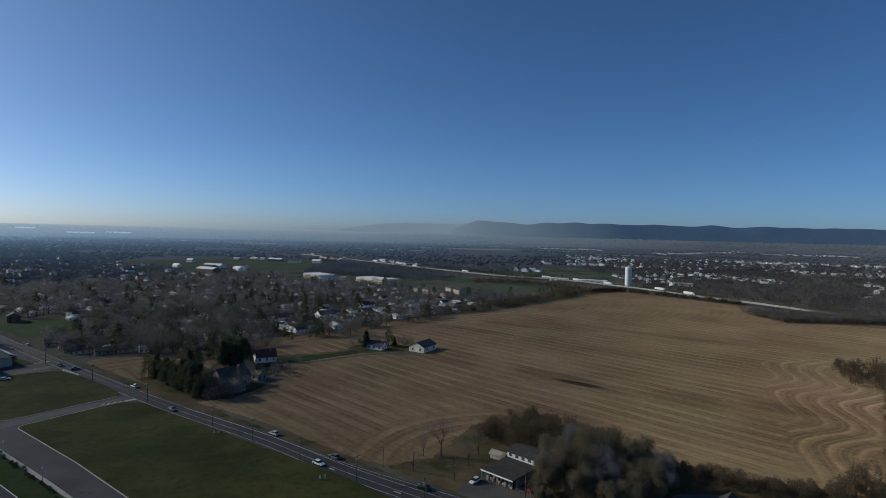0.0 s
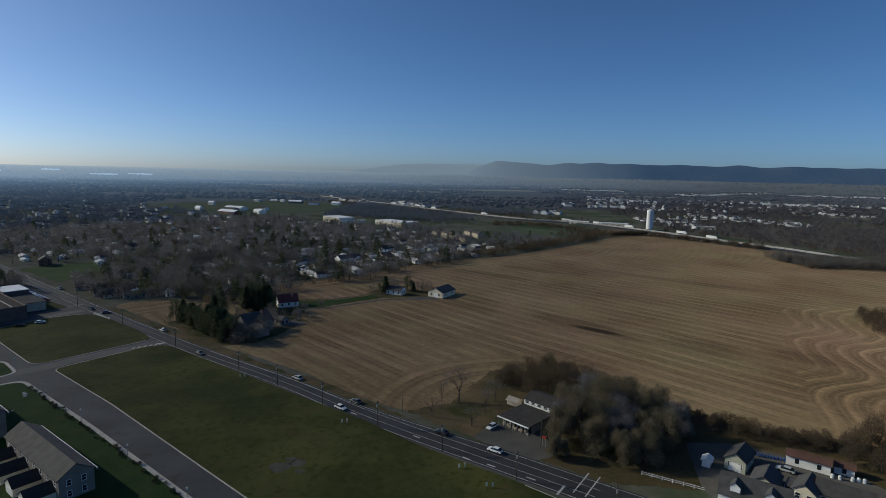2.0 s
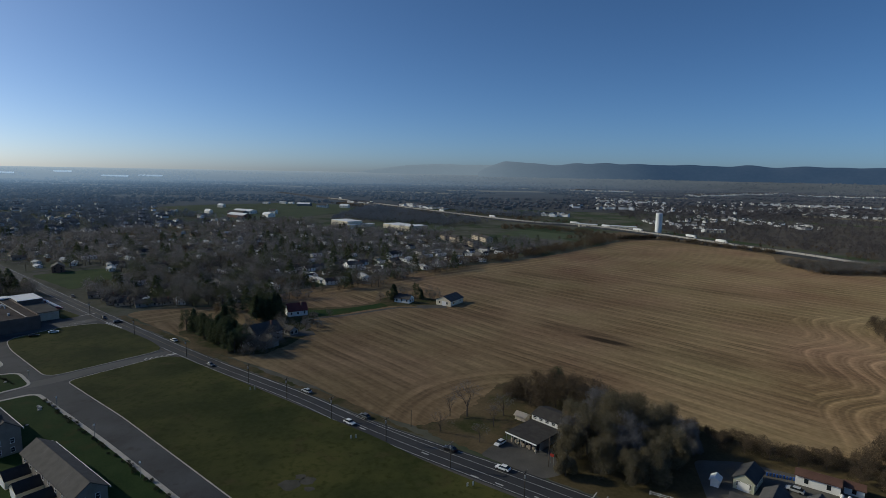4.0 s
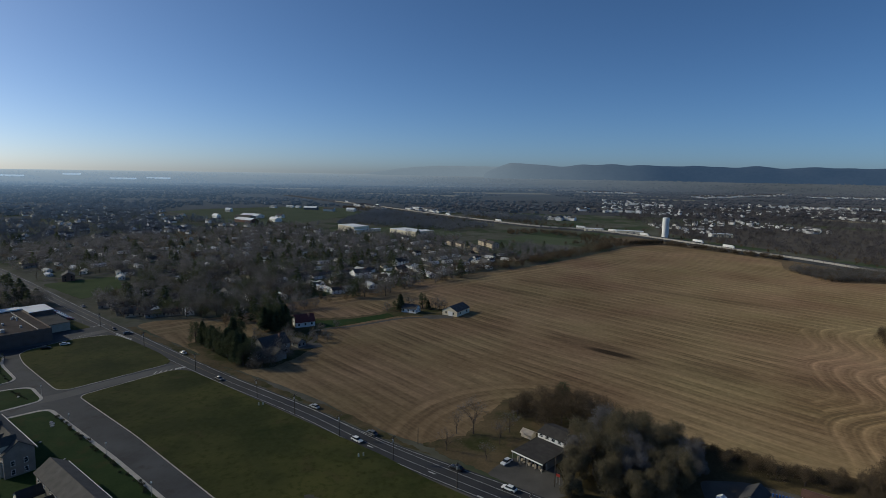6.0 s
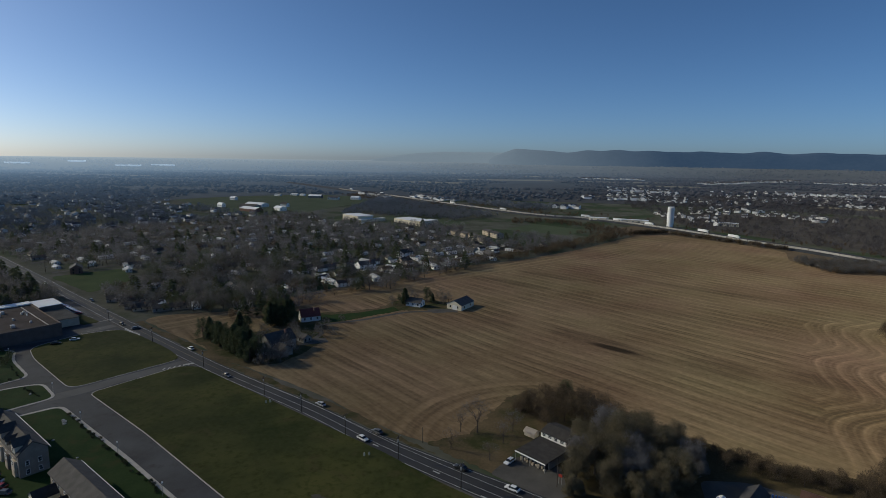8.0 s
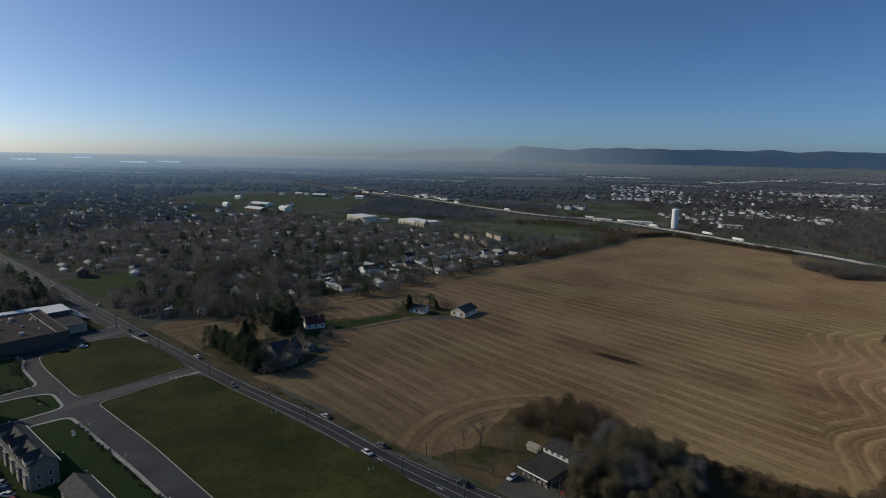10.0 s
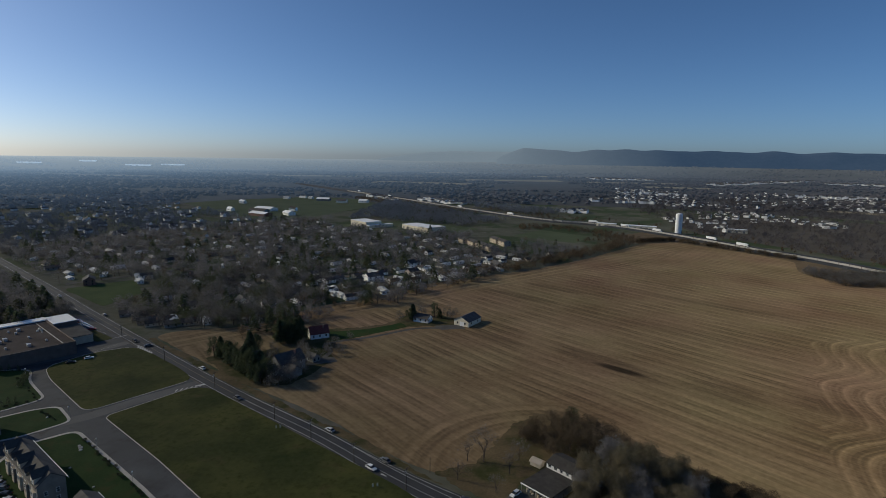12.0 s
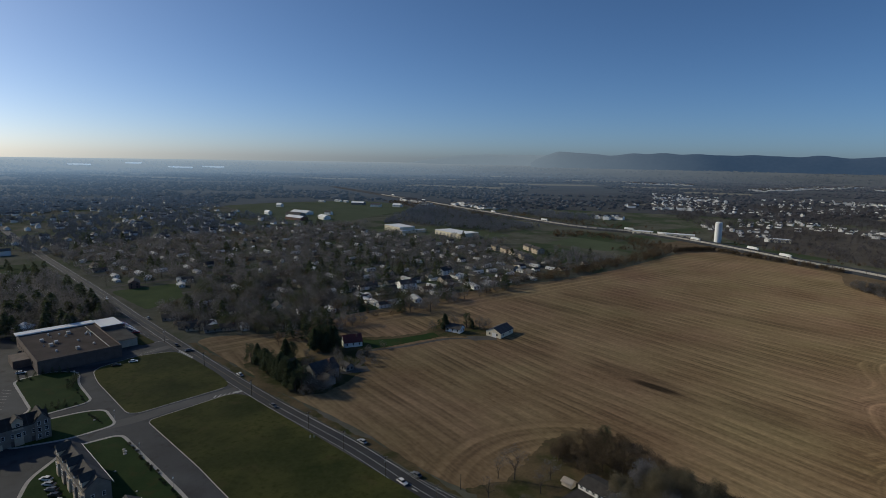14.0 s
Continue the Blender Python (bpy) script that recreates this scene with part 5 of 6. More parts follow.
for x, y in ((-142, 182.4), (-115.2, 162.9), (-88, 142), (-171.5, 206.5), (-222.5, 243.5), (-62, 122.5)):
    if lamp is None:
        lamp = thing("street_lamp", pose(x, y, 0.14), "slim street lamp with a pale lantern on a footpath", "street lamp", "lamps along the street")
        part("post", tube(bmesh.new(), (0, 0, 0), (0, 0, 4.2), 0.08, 0.05, 8), M["steel"], lamp)
        part("lantern", box(bmesh.new(), -0.22, -0.22, 4.2, 0.22, 0.22, 4.75, 0.08), M["trim"], lamp)
    else:
        copy_thing(lamp, pose(x, y, 0.14))
board = None
for x, y, deg in ((-33.5, 168.5, 20), (3.8, 143.5, 20), (-80.5, 205, 25), (10.8, 134.5, 0)):
    if board is None:
        board = thing("lot_marker", pose(x, y, 0.14, 0, 0, deg), "pair of white marker boards in the grass lot", "sign")
        for k in (-0.9, 0.7):
            part("panel", box(bmesh.new(), k - 0.25, -0.05, 0.3, k + 0.25, 0.05, 1.5, 0.02), M["cream"], board)
            part("post", box(bmesh.new(), k - 0.06, 0.06, -0.1, k + 0.06, 0.16, 1.5), M["pole"], board)
    else:
        copy_thing(board, pose(x, y, 0.14, 0, 0, deg))
fence = thing("rail_fence", Matrix(), "white rail fence along a roadside lawn", "fence")
for k in range(6):
    a, b = Vector((52.5 + k * 2.3, 143.2 - k * 1.2, 0)), Vector((52.5 + (k + 1) * 2.3, 143.2 - (k + 1) * 1.2, 0))
    part("post", box(bmesh.new(), -0.07, -0.07, -0.1, 0.07, 0.07, 1.2), M["trim"], fence).matrix_basis = Matrix.Translation(a)
    for z in (0.5, 1.0):
        part("rail", tube(bmesh.new(), a + Vector((0, 0, z)), b + Vector((0, 0, z)), 0.05, 0.05, 4), M["trim"], fence)
for k in range(10):
    x, y = 90.3 + k * 0.78, 155.6 - k * 0.3
    tagged(part("drum", tube(tube(bmesh.new(), (0, 0, 0), (0, 0, 0.9), 0.3, 0.3, 10), (0, 0, 0.9), (0, 0, 0.94), 0.27, 0.25, 10), M["blue"]), "blue plastic drum in a back yard", "drum", "drums in the yard").matrix_basis = pose(x, y, 0.06)
for x, y in ((104.5, 144.8), (106, 144), (109, 143.4), (110.4, 143.1), (111.6, 142.6), (88.5, 157), (86.5, 157.6)):
    tagged(part("storage_tank", tube(tube(bmesh.new(), (0, 0, 0), (0, 0, 1.4), 0.65, 0.65, 12), (0, 0, 1.4), (0, 0, 1.65), 0.65, 0.25, 12), M["tank_white"]), "white plastic storage tank in a yard", "tank", "tanks in the yard").matrix_basis = pose(x, y, 0.06) @ Matrix.Scale(0.72, 4)
for x, y, s in ((-150.5, 184.5, 1.4), (-149, 183.2, 1.8), (-147.8, 181.6, 1.5), (-160, 178, 1.1), (-143, 170, 1.0), (-180, 205, 1.3), (-127, 160, 0.9)):
    bm = bmesh.new()
    bmesh.ops.create_icosphere(bm, subdivisions=2, radius=1)
    for v in bm.verts:
        v.co *= 1 + 0.3 * noise.noise(v.co * 1.3 + Vector((x, y, 0)))
        v.co.z *= 0.5
    tagged(part("boulder", bm, M["stone"]), "pale landscaping boulder on a lawn", "boulder").matrix_basis = pose(x, y, 0.2, 0, 0, x * 9) @ Matrix.Scale(s * 0.45, 4)


# ---- trees ----
def fork(bm, rng, p, way, length, r, depth, tips):
    """A branch of three bent pieces that forks into thinner ones."""
    q = p
    for k in range(3):
        way = (way + Vector((rng.gauss(0, 0.13), rng.gauss(0, 0.13), rng.gauss(0.05, 0.08)))).normalized()
        n = q + way * length / 3
        tube(bm, q, n, r * (1 - 0.17 * k), r * (1 - 0.17 * (k + 1)), 5 if depth > 2 else 3, False)
        q = n
        if depth > 0 and k > 0:
            for _ in range(1 if k == 1 else 2):
                side = Vector((rng.gauss(0, 1), rng.gauss(0, 1), rng.gauss(0.15, 0.4))).normalized()
                fork(bm, rng, q, (way * 0.8 + side * 0.75).normalized(), length * rng.uniform(0.58, 0.8), r * 0.5, depth - 1, tips)
    if depth <= 1:
        tips.append(tuple(q))


def bare_tree(m, h, seed, label, spread=0.75, mat_twig="twig", density=7):
    rng = random.Random(seed)
    nr = np.random.default_rng(seed)
    t = thing("bare_tree", m, label, "tree")
    bm = bmesh.new()
    tube(bm, (0, 0, -0.3), (0.05 * h * 0.1, 0, h * 0.3), h * 0.022, h * 0.015, 8)
    part("trunk", bm, M["bark"], t)
    bm, tips = bmesh.new(), []
    for k in range(5):
        a = k * 2 * math.pi / 5 + rng.uniform(-0.4, 0.4)
        fork(bm, rng, Vector((0, 0, h * rng.uniform(0.2, 0.3))), Vector((math.cos(a) * spread, math.sin(a) * spread, 1.0)).normalized(), h * 0.3, h * 0.009, 3, tips)
    fork(bm, rng, Vector((0, 0, h * 0.29)), Vector((0, 0, 1)), h * 0.34, h * 0.012, 3, tips)
    part("branchwork", bm, M["bark"], t)
    tri = [twigs(nr, density, c, (h * 0.05,) * 3, h * 0.07, 0.025, 0.4, 0.0) for c in tips]
    soup("crown", np.concatenate(tri), M[mat_twig], t)
    return t


def full_tree(m, h, w, seed, label, material, n=2600, droop=0.0, size=0.6, name="tree"):
    """A dense twiggy crown down to the ground, built of several uneven clumps."""
    nr = np.random.default_rng(seed)
    t = thing(name, m, label, "tree")
    bm = bmesh.new()
    tube(bm, (0, 0, -0.3), (0, 0, h * 0.5), h * 0.025, h * 0.012, 7)
    for k in range(5):
        a = k * 1.3 + seed
        tube(bm, (0, 0, h * (0.2 + 0.05 * k)), (w * 0.35 * math.cos(a), w * 0.35 * math.sin(a), h * (0.5 + 0.06 * k)), h * 0.009, h * 0.003, 5)
    part("trunk", bm, M["bark"], t)
    tri = []
    clumps = 26
    for k in range(clumps):
        a, f = nr.random() * 6.28, nr.random()
        z = h * (0.2 + 0.66 * f)
        rad = w * 0.5 * (0.9 - 0.65 * max(0, f - 0.35)) * (0.3 + 0.7 * nr.random() ** 0.6)
        c = (rad * math.cos(a), rad * math.sin(a), z)
        s = w * (0.12 + 0.13 * nr.random())
        tri.append(twigs(nr, n // clumps, c, (s, s, s * (1.0 + 0.25 * nr.random())), size, size * 0.2, 0.4, 0.25, droop))
    v = np.concatenate(tri)
    v[:, :, 2] = np.maximum(v[:, :, 2], 0.05)
    soup("crown", v, M[material], t)
    return t


def conifer(m, h, w, seed, label, n=1500):
    nr = np.random.default_rng(seed)
    t = thing("conifer", m, label, "conifer")
    part("trunk", tube(bmesh.new(), (0, 0, -0.3), (0, 0, h * 0.96), h * 0.02, 0.03, 7), M["bark"], t)
    f = nr.random(n) ** 0.75
    z = h * (0.97 - 0.87 * f)
    a = nr.random(n) * 6.283
    tier = 0.72 + 0.16 * np.sin(f * 47 + nr.random() * 6) + 0.2 * np.sin(a * 2 + f * 11 + seed) * np.cos(a * 3 - f * 7) + 0.12 * np.sin(f * 17 + a)
    r = w / 2 * f ** (0.45 + 0.12 * (seed % 3)) * tier * (0.35 + 0.65 * nr.random(n) ** 0.5)
    p = np.stack([r * np.cos(a), r * np.sin(a), z], 1)
    out = np.stack([np.cos(a), np.sin(a), -0.35 + 0.3 * nr.random(n)], 1) + unit(nr, n) * 0.35
    out /= np.linalg.norm(out, axis=1)[:, None]
    s = np.cross(out, unit(nr, n))
    s /= np.linalg.norm(s, axis=1)[:, None]
    L = (h * 0.055 * (0.6 + 0.8 * nr.random(n)))[:, None]
    soup("crown", np.stack([p - out * L, p + s * L * 0.42, p + out * L], 1), M["needle"], t)
    return t


PROTO = {}


def plant(key, build, x, y, s, deg, z=0.0, label=""):
    if key not in PROTO:
        PROTO[key] = build(pose(x, y, z, 0, 0, deg))
        return PROTO[key]
    ob = copy_thing(PROTO[key], pose(x, y, z, 0, 0, deg) @ Matrix.Scale(s, 4))
    return tagged(ob, label)


# roadside bare trees
bare_tree(pose(3, 188, 0), 13.0, 3, "tall bare tree with forking limbs at the field edge", 0.55)
bare_tree(pose(-6, 175.5, 0, 0, 0, 40), 8.0, 8, "small bare tree with few limbs beside the road", 0.8, density=2)
bare_tree(pose(7, 169.5, 0), 6.5, 15, "young bare tree on rough roadside grass", 0.5, density=4)
bare_tree(pose(12, 181, 0), 8.5, 21, "young bare tree on rough roadside grass", 0.5, density=4)
bare_tree(pose(-3, 188, 0), 8.0, 25, "thin bare sapling at the field edge", 0.45, density=3)
bare_tree(pose(16, 190, 0), 9.0, 29, "bare tree with fine brown twigs near a house", 0.7)

# thicket of big twiggy trees beside the shop
THICKET = "big brown-olive twiggy tree in a dense roadside thicket"
for k, (x, y, h, w) in enumerate(((33, 158, 12, 10), (40, 164, 16, 13), (47, 171, 18, 15), (54, 167, 14, 13), (57, 161, 11, 9), (62, 172, 15, 13), (69, 177, 12, 11), (50, 157, 13, 11), (42, 154, 11, 10), (58, 180, 14, 13), (38, 174, 14, 11), (48, 186, 13, 12), (31, 151, 7, 6), (45, 161, 16, 12), (52, 174, 17, 13), (36, 166, 13, 10), (56, 151, 12, 10), (63, 158, 13, 11), (49, 149, 10, 9), (70, 165, 12, 10))):
    full_tree(pose(x, y, 0, 0, 0, k * 47), h, w, 40 + k, THICKET, "willow" if k % 4 != 3 else "twig", 13000, 0.1, 0.55)
SCRUB = "brown leafless scrub tree at the field edge"
for k, (x, y, s) in enumerate(((20, 204, 1.0), (25, 211, 1.1), (31, 217, 1.1), (38, 216, 1.1), (33, 206, 1.35), (41, 205, 1.45), (46, 210, 1.2), (27, 201, 1.1), (51, 203, 1.3), (55, 196, 1.3), (62, 192, 1.1), (70, 186, 0.9), (36, 199, 1.35), (43, 197, 1.4), (29, 194, 1.0), (22, 209, 0.9), (78, 180, 0.75), (84, 172, 0.7), (90, 168, 0.7), (96, 165, 0.8), (103, 162, 0.8), (110, 160, 0.85), (117, 156, 1.0), (122, 160, 1.1), (128, 163, 1.15), (135, 168, 1.2), (130, 155, 1.1), (140, 160, 1.1), (120, 148, 0.9), (126, 146, 1.0), (136, 150, 1.1), (146, 166, 1.2), (152, 158, 1.1), (114, 152, 0.7), (226, 292, 0.8), (230, 301, 1.0), (234, 311, 0.9), (238, 303, 1.0), (243, 316, 1.0), (240, 292, 0.9), (244, 300, 1.2), (250, 306, 1.3), (247, 320, 1.2), (255, 315, 1.4), (240, 322, 1.1), (236, 316, 1.2), (230, 278, 0.8), (224, 268, 0.7), (214, 255, 0.7), (206, 244, 0.8), (199, 235, 0.7), (191, 226, 0.8), (184, 216, 0.8), (177, 208, 0.9), (170, 198, 0.9), (162, 188, 1.0), (157, 178, 1.0), (235, 285, 1.0))):
    plant("scrub%d" % (k % 3), lambda m: full_tree(m, 7.5, 8.5, 70 + k, SCRUB, "scrub", 2600, 0.0, 0.5, "scrub_tree"), x, y, s, k * 61)
full_tree(pose(39.5, 219, 0), 9.0, 6.5, 5, "dark round-topped evergreen above scrub", "needle", 3200, 0.0, 0.5, "evergreen_tree")

# evergreens round the farmhouses
EVER = "tall dark evergreen beside a farmhouse"
rng = random.Random(9)
for k, (x, y, h) in enumerate(((-145, 281, 9), (-140, 279, 10), (-134, 275, 12), (-131, 271, 9), (-125, 266, 13), (-122, 262, 11), (-116, 258, 13), (-110, 252, 15), (-106, 249, 12), (-127, 287, 14), (-124, 291, 11), (-117, 306, 15), (-112, 312, 17), (-107, 313, 15), (-103, 307, 12), (-45, 362, 12), (-31, 371, 12), (-27, 369, 7), (-50, 368, 6), (-113, 263, 10), (-114, 308, 16), (-108, 309, 16), (-119, 311, 14), (-116, 313, 15), (-128, 269, 14), (-119, 261, 15), (-113, 256, 16), (-109, 257, 14), (-137, 277, 11), (-122, 269, 13), (-125, 289, 12), (-110, 306, 13), (-103, 250, 15))):
    plant("ever%d" % (k % 4), lambda m: conifer(m, 13.0, 8.6, 100 + k, EVER, 3400) if k % 2 else full_tree(m, 13.0, 8.0, 100 + k, "tall ragged dark pine beside a farmhouse", "needle", 3600, 0.2, 0.6, "pine_tree"), x, y, h / 13.0, rng.uniform(0, 360))
YARD = "bare brown yard tree beside a farmhouse"
for k, (x, y, s) in enumerate(((-99, 250, 1.25), (-95, 252, 1.2), (-101, 255, 1.0), (-91, 249, 1.0), (-96, 247, 1.1), (-84, 290, 0.7), (-79, 296, 0.6), (-76, 290, 0.5), (-86, 298, 0.7), (-104, 262, 1.0), (-109, 273, 0.9), (-95, 263, 1.1), (-92, 277, 1.0), (-107, 256, 0.9), (-113, 286, 1.0), (-97, 286, 0.9), (-95, 270, 1.0), (-90, 262, 0.9), (-88, 283, 0.8), (-84, 305, 0.8), (-100, 295, 0.9), (-22, 372, 1.0), (-16, 372, 0.8), (-40, 373, 0.9), (-54, 362, 0.8), (-92, 254, 0.9), (-100, 245, 0.7), (-78, 318, 0.6), (-120, 318, 0.9), (-19, 366, 0.8))):
    plant("yard%d" % (k % 2), lambda m: full_tree(m, 9.0, 8.5, 130 + k, YARD, "dark_twig", 1800, 0.0, 0.5), x, y, s, k * 77)

more = random.Random(14)
GARDEN = [(-150 - 0.8 * a + 0.6 * b, 285 + 0.6 * a + 0.8 * b, more.uniform(0.75, 1.35)) for a, b in ((more.uniform(2, 190), more.uniform(38, 150)) for _ in range(130)) if b > 62 - 0.25 * a and not (more.random() < 0.3 and a > 120)]
GARDEN = [g for g in GARDEN if math.hypot(g[0] + 305, g[1] - 415) > 48 and math.hypot(g[0] + 285, g[1] - 388) > 28 and not (g[0] > -131 and g[1] < 395) and g[1] > 338 and all(math.hypot(g[0] - hx, g[1] - hy + 7) > 15 for hx, hy in ((-154, 383), (-137, 394), (-179, 394), (-127, 441), (-117, 425), (-306, 465)))]
BIG = "large dense dark-twigged tree shading suburban gardens"
for k, (x, y, s_) in enumerate(((-150, 350, 1.1), (-143, 358, 1.0), (-158, 358, 1.2), (-165, 346, 0.9), (-173, 352, 1.1), (-186, 360, 1.0), (-200, 366, 1.1), (-216, 372, 0.9), (-231, 385, 1.0), (-246, 396, 0.9), (-252, 372, 0.8), (-120, 402, 0.8), (-190, 345, 0.9), (-222, 350, 0.8), (-60, 476, 0.9), (-30, 512, 1.0), (-45, 500, 0.9), (-310, 470, 1.0), (-280, 440, 0.9), (-330, 450, 1.1), (-176, 331, 1.0), (-168, 334, 1.15), (-182, 339, 1.0), (-206, 337, 0.9), (-160, 338, 1.2), (-152, 341, 1.1), (-214, 343, 1.0), (-172, 341, 1.2), (-192, 339, 0.9), (-223, 341, 0.85), (-234, 350, 0.9), (-164, 330, 0.8), (-214, 327, 0.6), (-203, 326, 0.65), (-193, 328, 0.6), (-185, 330, 0.7), (-222, 332, 0.6), *GARDEN)):
    plant("big%d" % (k % 3), lambda m: full_tree(m, 12.5, 11.0, 160 + k, BIG, "needle" if k == 1 else "dark_twig", 2600, 0.0, 0.6, "garden_tree"), x, y, s_, k * 53)
BELT = "young evergreen planted along a lawn edge"
for k, (x, y) in enumerate([(-249.5, 237.5), (-247.5, 240.5), (-246, 243.8), (-244, 247), (-241, 249.6), (-237.5, 250.6), (-233.5, 251.6)] + [(-211.5 + 1.3 * j, 205.8 + 2.3 * j) for j in range(6)] + [(-224.5 + 1.9 * (j % 5) + 0.6 * (j // 5), 246 - 3.4 * (j % 5) + 1.8 * (j // 5)) for j in range(10)]):
    plant("belt", lambda m: conifer(m, 3.2, 2.2, 300, BELT, 500), x, y, 0.9 + 0.1 * (k % 3), k * 40, 0.05)

# low shrubs along the footpaths
SHRUB = "small dark shrub planted along a footpath"


def shrub(m, seed):
    nr = np.random.default_rng(seed)
    t = tagged(soup("shrub", np.concatenate([twigs(nr, 160, (0.4 * math.cos(a), 0.4 * math.sin(a), 0.6), (0.6, 0.6, 0.6), 0.22, 0.1, 0.3, 0.3) for a in (0, 2, 4)]), M["shrub"]), SHRUB, "shrub", "shrubs along the street")
    t.matrix_basis = m
    return t


rng = random.Random(21)
spots = [(-150.3 + k * 2.0 + rng.uniform(-0.8, 0.8), 188.3 - k * 1.467 + rng.uniform(-1.0, 0.2)) for k in range(46) if k % 9 not in (4, 7)]
spots += [(-248 + k * 4.2, 235 + k * 2.6 + 1.5) for k in range(2)] + [(-245 + k * 3.2, 247.5 + k * 0.8) for k in range(5)] + [(-224 + k * 4 + rng.uniform(-1, 1), 241 - k * 3.1) for k in range(7)] + [(-210 + k * 2.6, 207 + k * 2.6) for k in range(6)] + [(-186 + k * 2.2, 209 - k * 1.2) for k in range(6)]
base = None
for x, y in spots:
    if base is None:
        base = shrub(pose(x, y, 0.14), 3)
    else:
        copy_thing(base, pose(x, y, 0.14, 0, 0, rng.uniform(0, 360)) @ Matrix.Scale(rng.uniform(0.45, 1.0), 4))

# ---- suburb: houses along streets, trees between ----
A, B, O = Vector((-0.8, 0.6)), Vector((0.6, 0.8)), Vector((-150, 285))


def at(s, t):
    return O + A * s + B * t


rng = random.Random(33)
STREETS = bmesh.new()
KINDS = [("white", "shingle", "white-sided house with a dark roof"), ("white", "pale_metal", "white mobile home with a pale metal roof"), ("grey", "shingle", "grey-sided house with a dark roof"), ("brick", "shingle", "red brick house with a dark roof"), ("tan", "brown_shingle", "tan-sided house with a brown roof"), ("cream", "shingle", "cream-sided house with a dark roof")]
SUB = {}
homes = []
OPEN = []


def home(kind, x, y, dx, dy, s=1.0):
    wall, roof, label = KINDS[kind % 6]
    label += " on a suburban street"
    s *= 0.8 if kind % 3 == 0 else 1.0
    m = face_to(x, y, dx, dy, 0.0, s)
    key = kind
    if key not in SUB:
        r2 = random.Random(kind)
        slim = kind % 6 == 1
        SUB[key] = house("house", face_to(x, y, dx, dy), 15 if slim else r2.uniform(11, 16), 6.2 if slim else r2.uniform(7.5, 9.5), 4.8 if kind % 3 == 0 else 2.8, 1.1 if slim else r2.uniform(2.0, 3.4), wall, roof, label, "house", storeys=2 if kind % 3 == 0 else 1, chimney=kind % 2 == 0, porch=kind % 4 == 1, bays=3, group="suburban houses")
    else:
        copy_thing(SUB[key], m)
    homes.append((x, y))


blocked = [(-165, 308, 22), (-185, 316, 14), (-190, 890, 65), (-95, 850, 60), (6, 690, 40), (20, 735, 40), (-305, 415, 48), (-285, 388, 28), (-318, 402, 30), (-500, 462, 45), (-465, 450, 30), (-535, 470, 30), (100, 800, 60)]


HW_CELLS = set()
for p, n in zip(HW, sides_of(HW)):
    for o in range(-70, 31, 10):
        q = p + n * o
        HW_CELLS.add((int(q.x // 14), int(q.y // 14)))


def free(x, y):
    return (int(x // 14), int(y // 14)) not in HW_CELLS and all((x - bx) ** 2 + (y - by) ** 2 > br * br for bx, by, br in blocked) and not (-700 < x < -230 and y > 915 + max(0, (-394 - x)) * 0.95 and y < 1460)


for k in range(7):
    s = 48 + k * 66
    line = [at(s + 6 * math.sin(t / 90 + k), t) for t in range((55, 25, -2)[min(k, 2)], 440, 15)]
    ribbon(STREETS, line, -3.2, 3.2, 0.05)
    for i in range(19):
        for side in (-1, 1):
            p = at(s + side * (17 + rng.uniform(-3, 4)) + 6 * math.sin(i * 22 / 90 + k), 10 + i * 22.5 + rng.uniform(-4, 4))
            if rng.random() < (0.85 if p.y > 440 else 0.22) and free(p.x, p.y):
                turn = rng.choice((A, B)) if rng.random() < 0.8 else (A + B * 0.5).normalized()
                home(rng.choice((1, 1, 6, 7, 2, 8, 4, 5, 7, 11, 1, 7, 1, 7, 13)), p.x, p.y, turn.x, turn.y, rng.uniform(0.6, 0.85))
for t in (95, 210, 330):
    ribbon(STREETS, [at(s, t + 5 * math.sin(s / 70)) for s in range(72, 900, 20)], -3.0, 3.0, 0.055)
for x, y, kind in ((-110, 420, 1), (-95, 480, 0), (-58, 478, 6), (-25, 507, 1), (18, 541, 7), (-297, 463, 0), (-329, 434, 3), (-208, 340, 2), (-225, 352, 4), (-154, 383, 0), (-137, 394, 1), (-179, 394, 5), (-127, 441, 1), (-117, 425, 7), (-144, 470, 6), (-306, 465, 7), (-292, 446, 1), (-100, 412, 0), (-75, 470, 0), (-40, 500, 1), (-218, 337, 2), (-211, 332, 4), (-197, 333, 2), (-188, 337, 4), (-203, 342, 1), (-229, 346, 4), (-240, 352, 2), (-180, 341, 7)):
    home(kind, x, y, -0.6 if kind % 2 else 0.8, 0.8 if kind % 2 else 0.6, 0.8)
for k in range(26):
    f = (k // 2 + 0.5) / 13
    x, y = -118 + 178 * f - 14 - (k % 2) * 19 + rng.uniform(-4, 4), 424 + 172 * f + 6 + (k % 2) * 17 + rng.uniform(-4, 4)
    home(rng.choice((1, 7, 6, 0)), x, y, *((0.8, -0.6) if rng.random() < 0.5 else (0.7, 0.72)), rng.uniform(0.55, 0.78))
    OPEN.append((x, y))
tagged(part("suburban_streets", STREETS, M["gravel"]), "narrow grey suburban streets", "road", kind="structure")


FAR_CELLS = set()


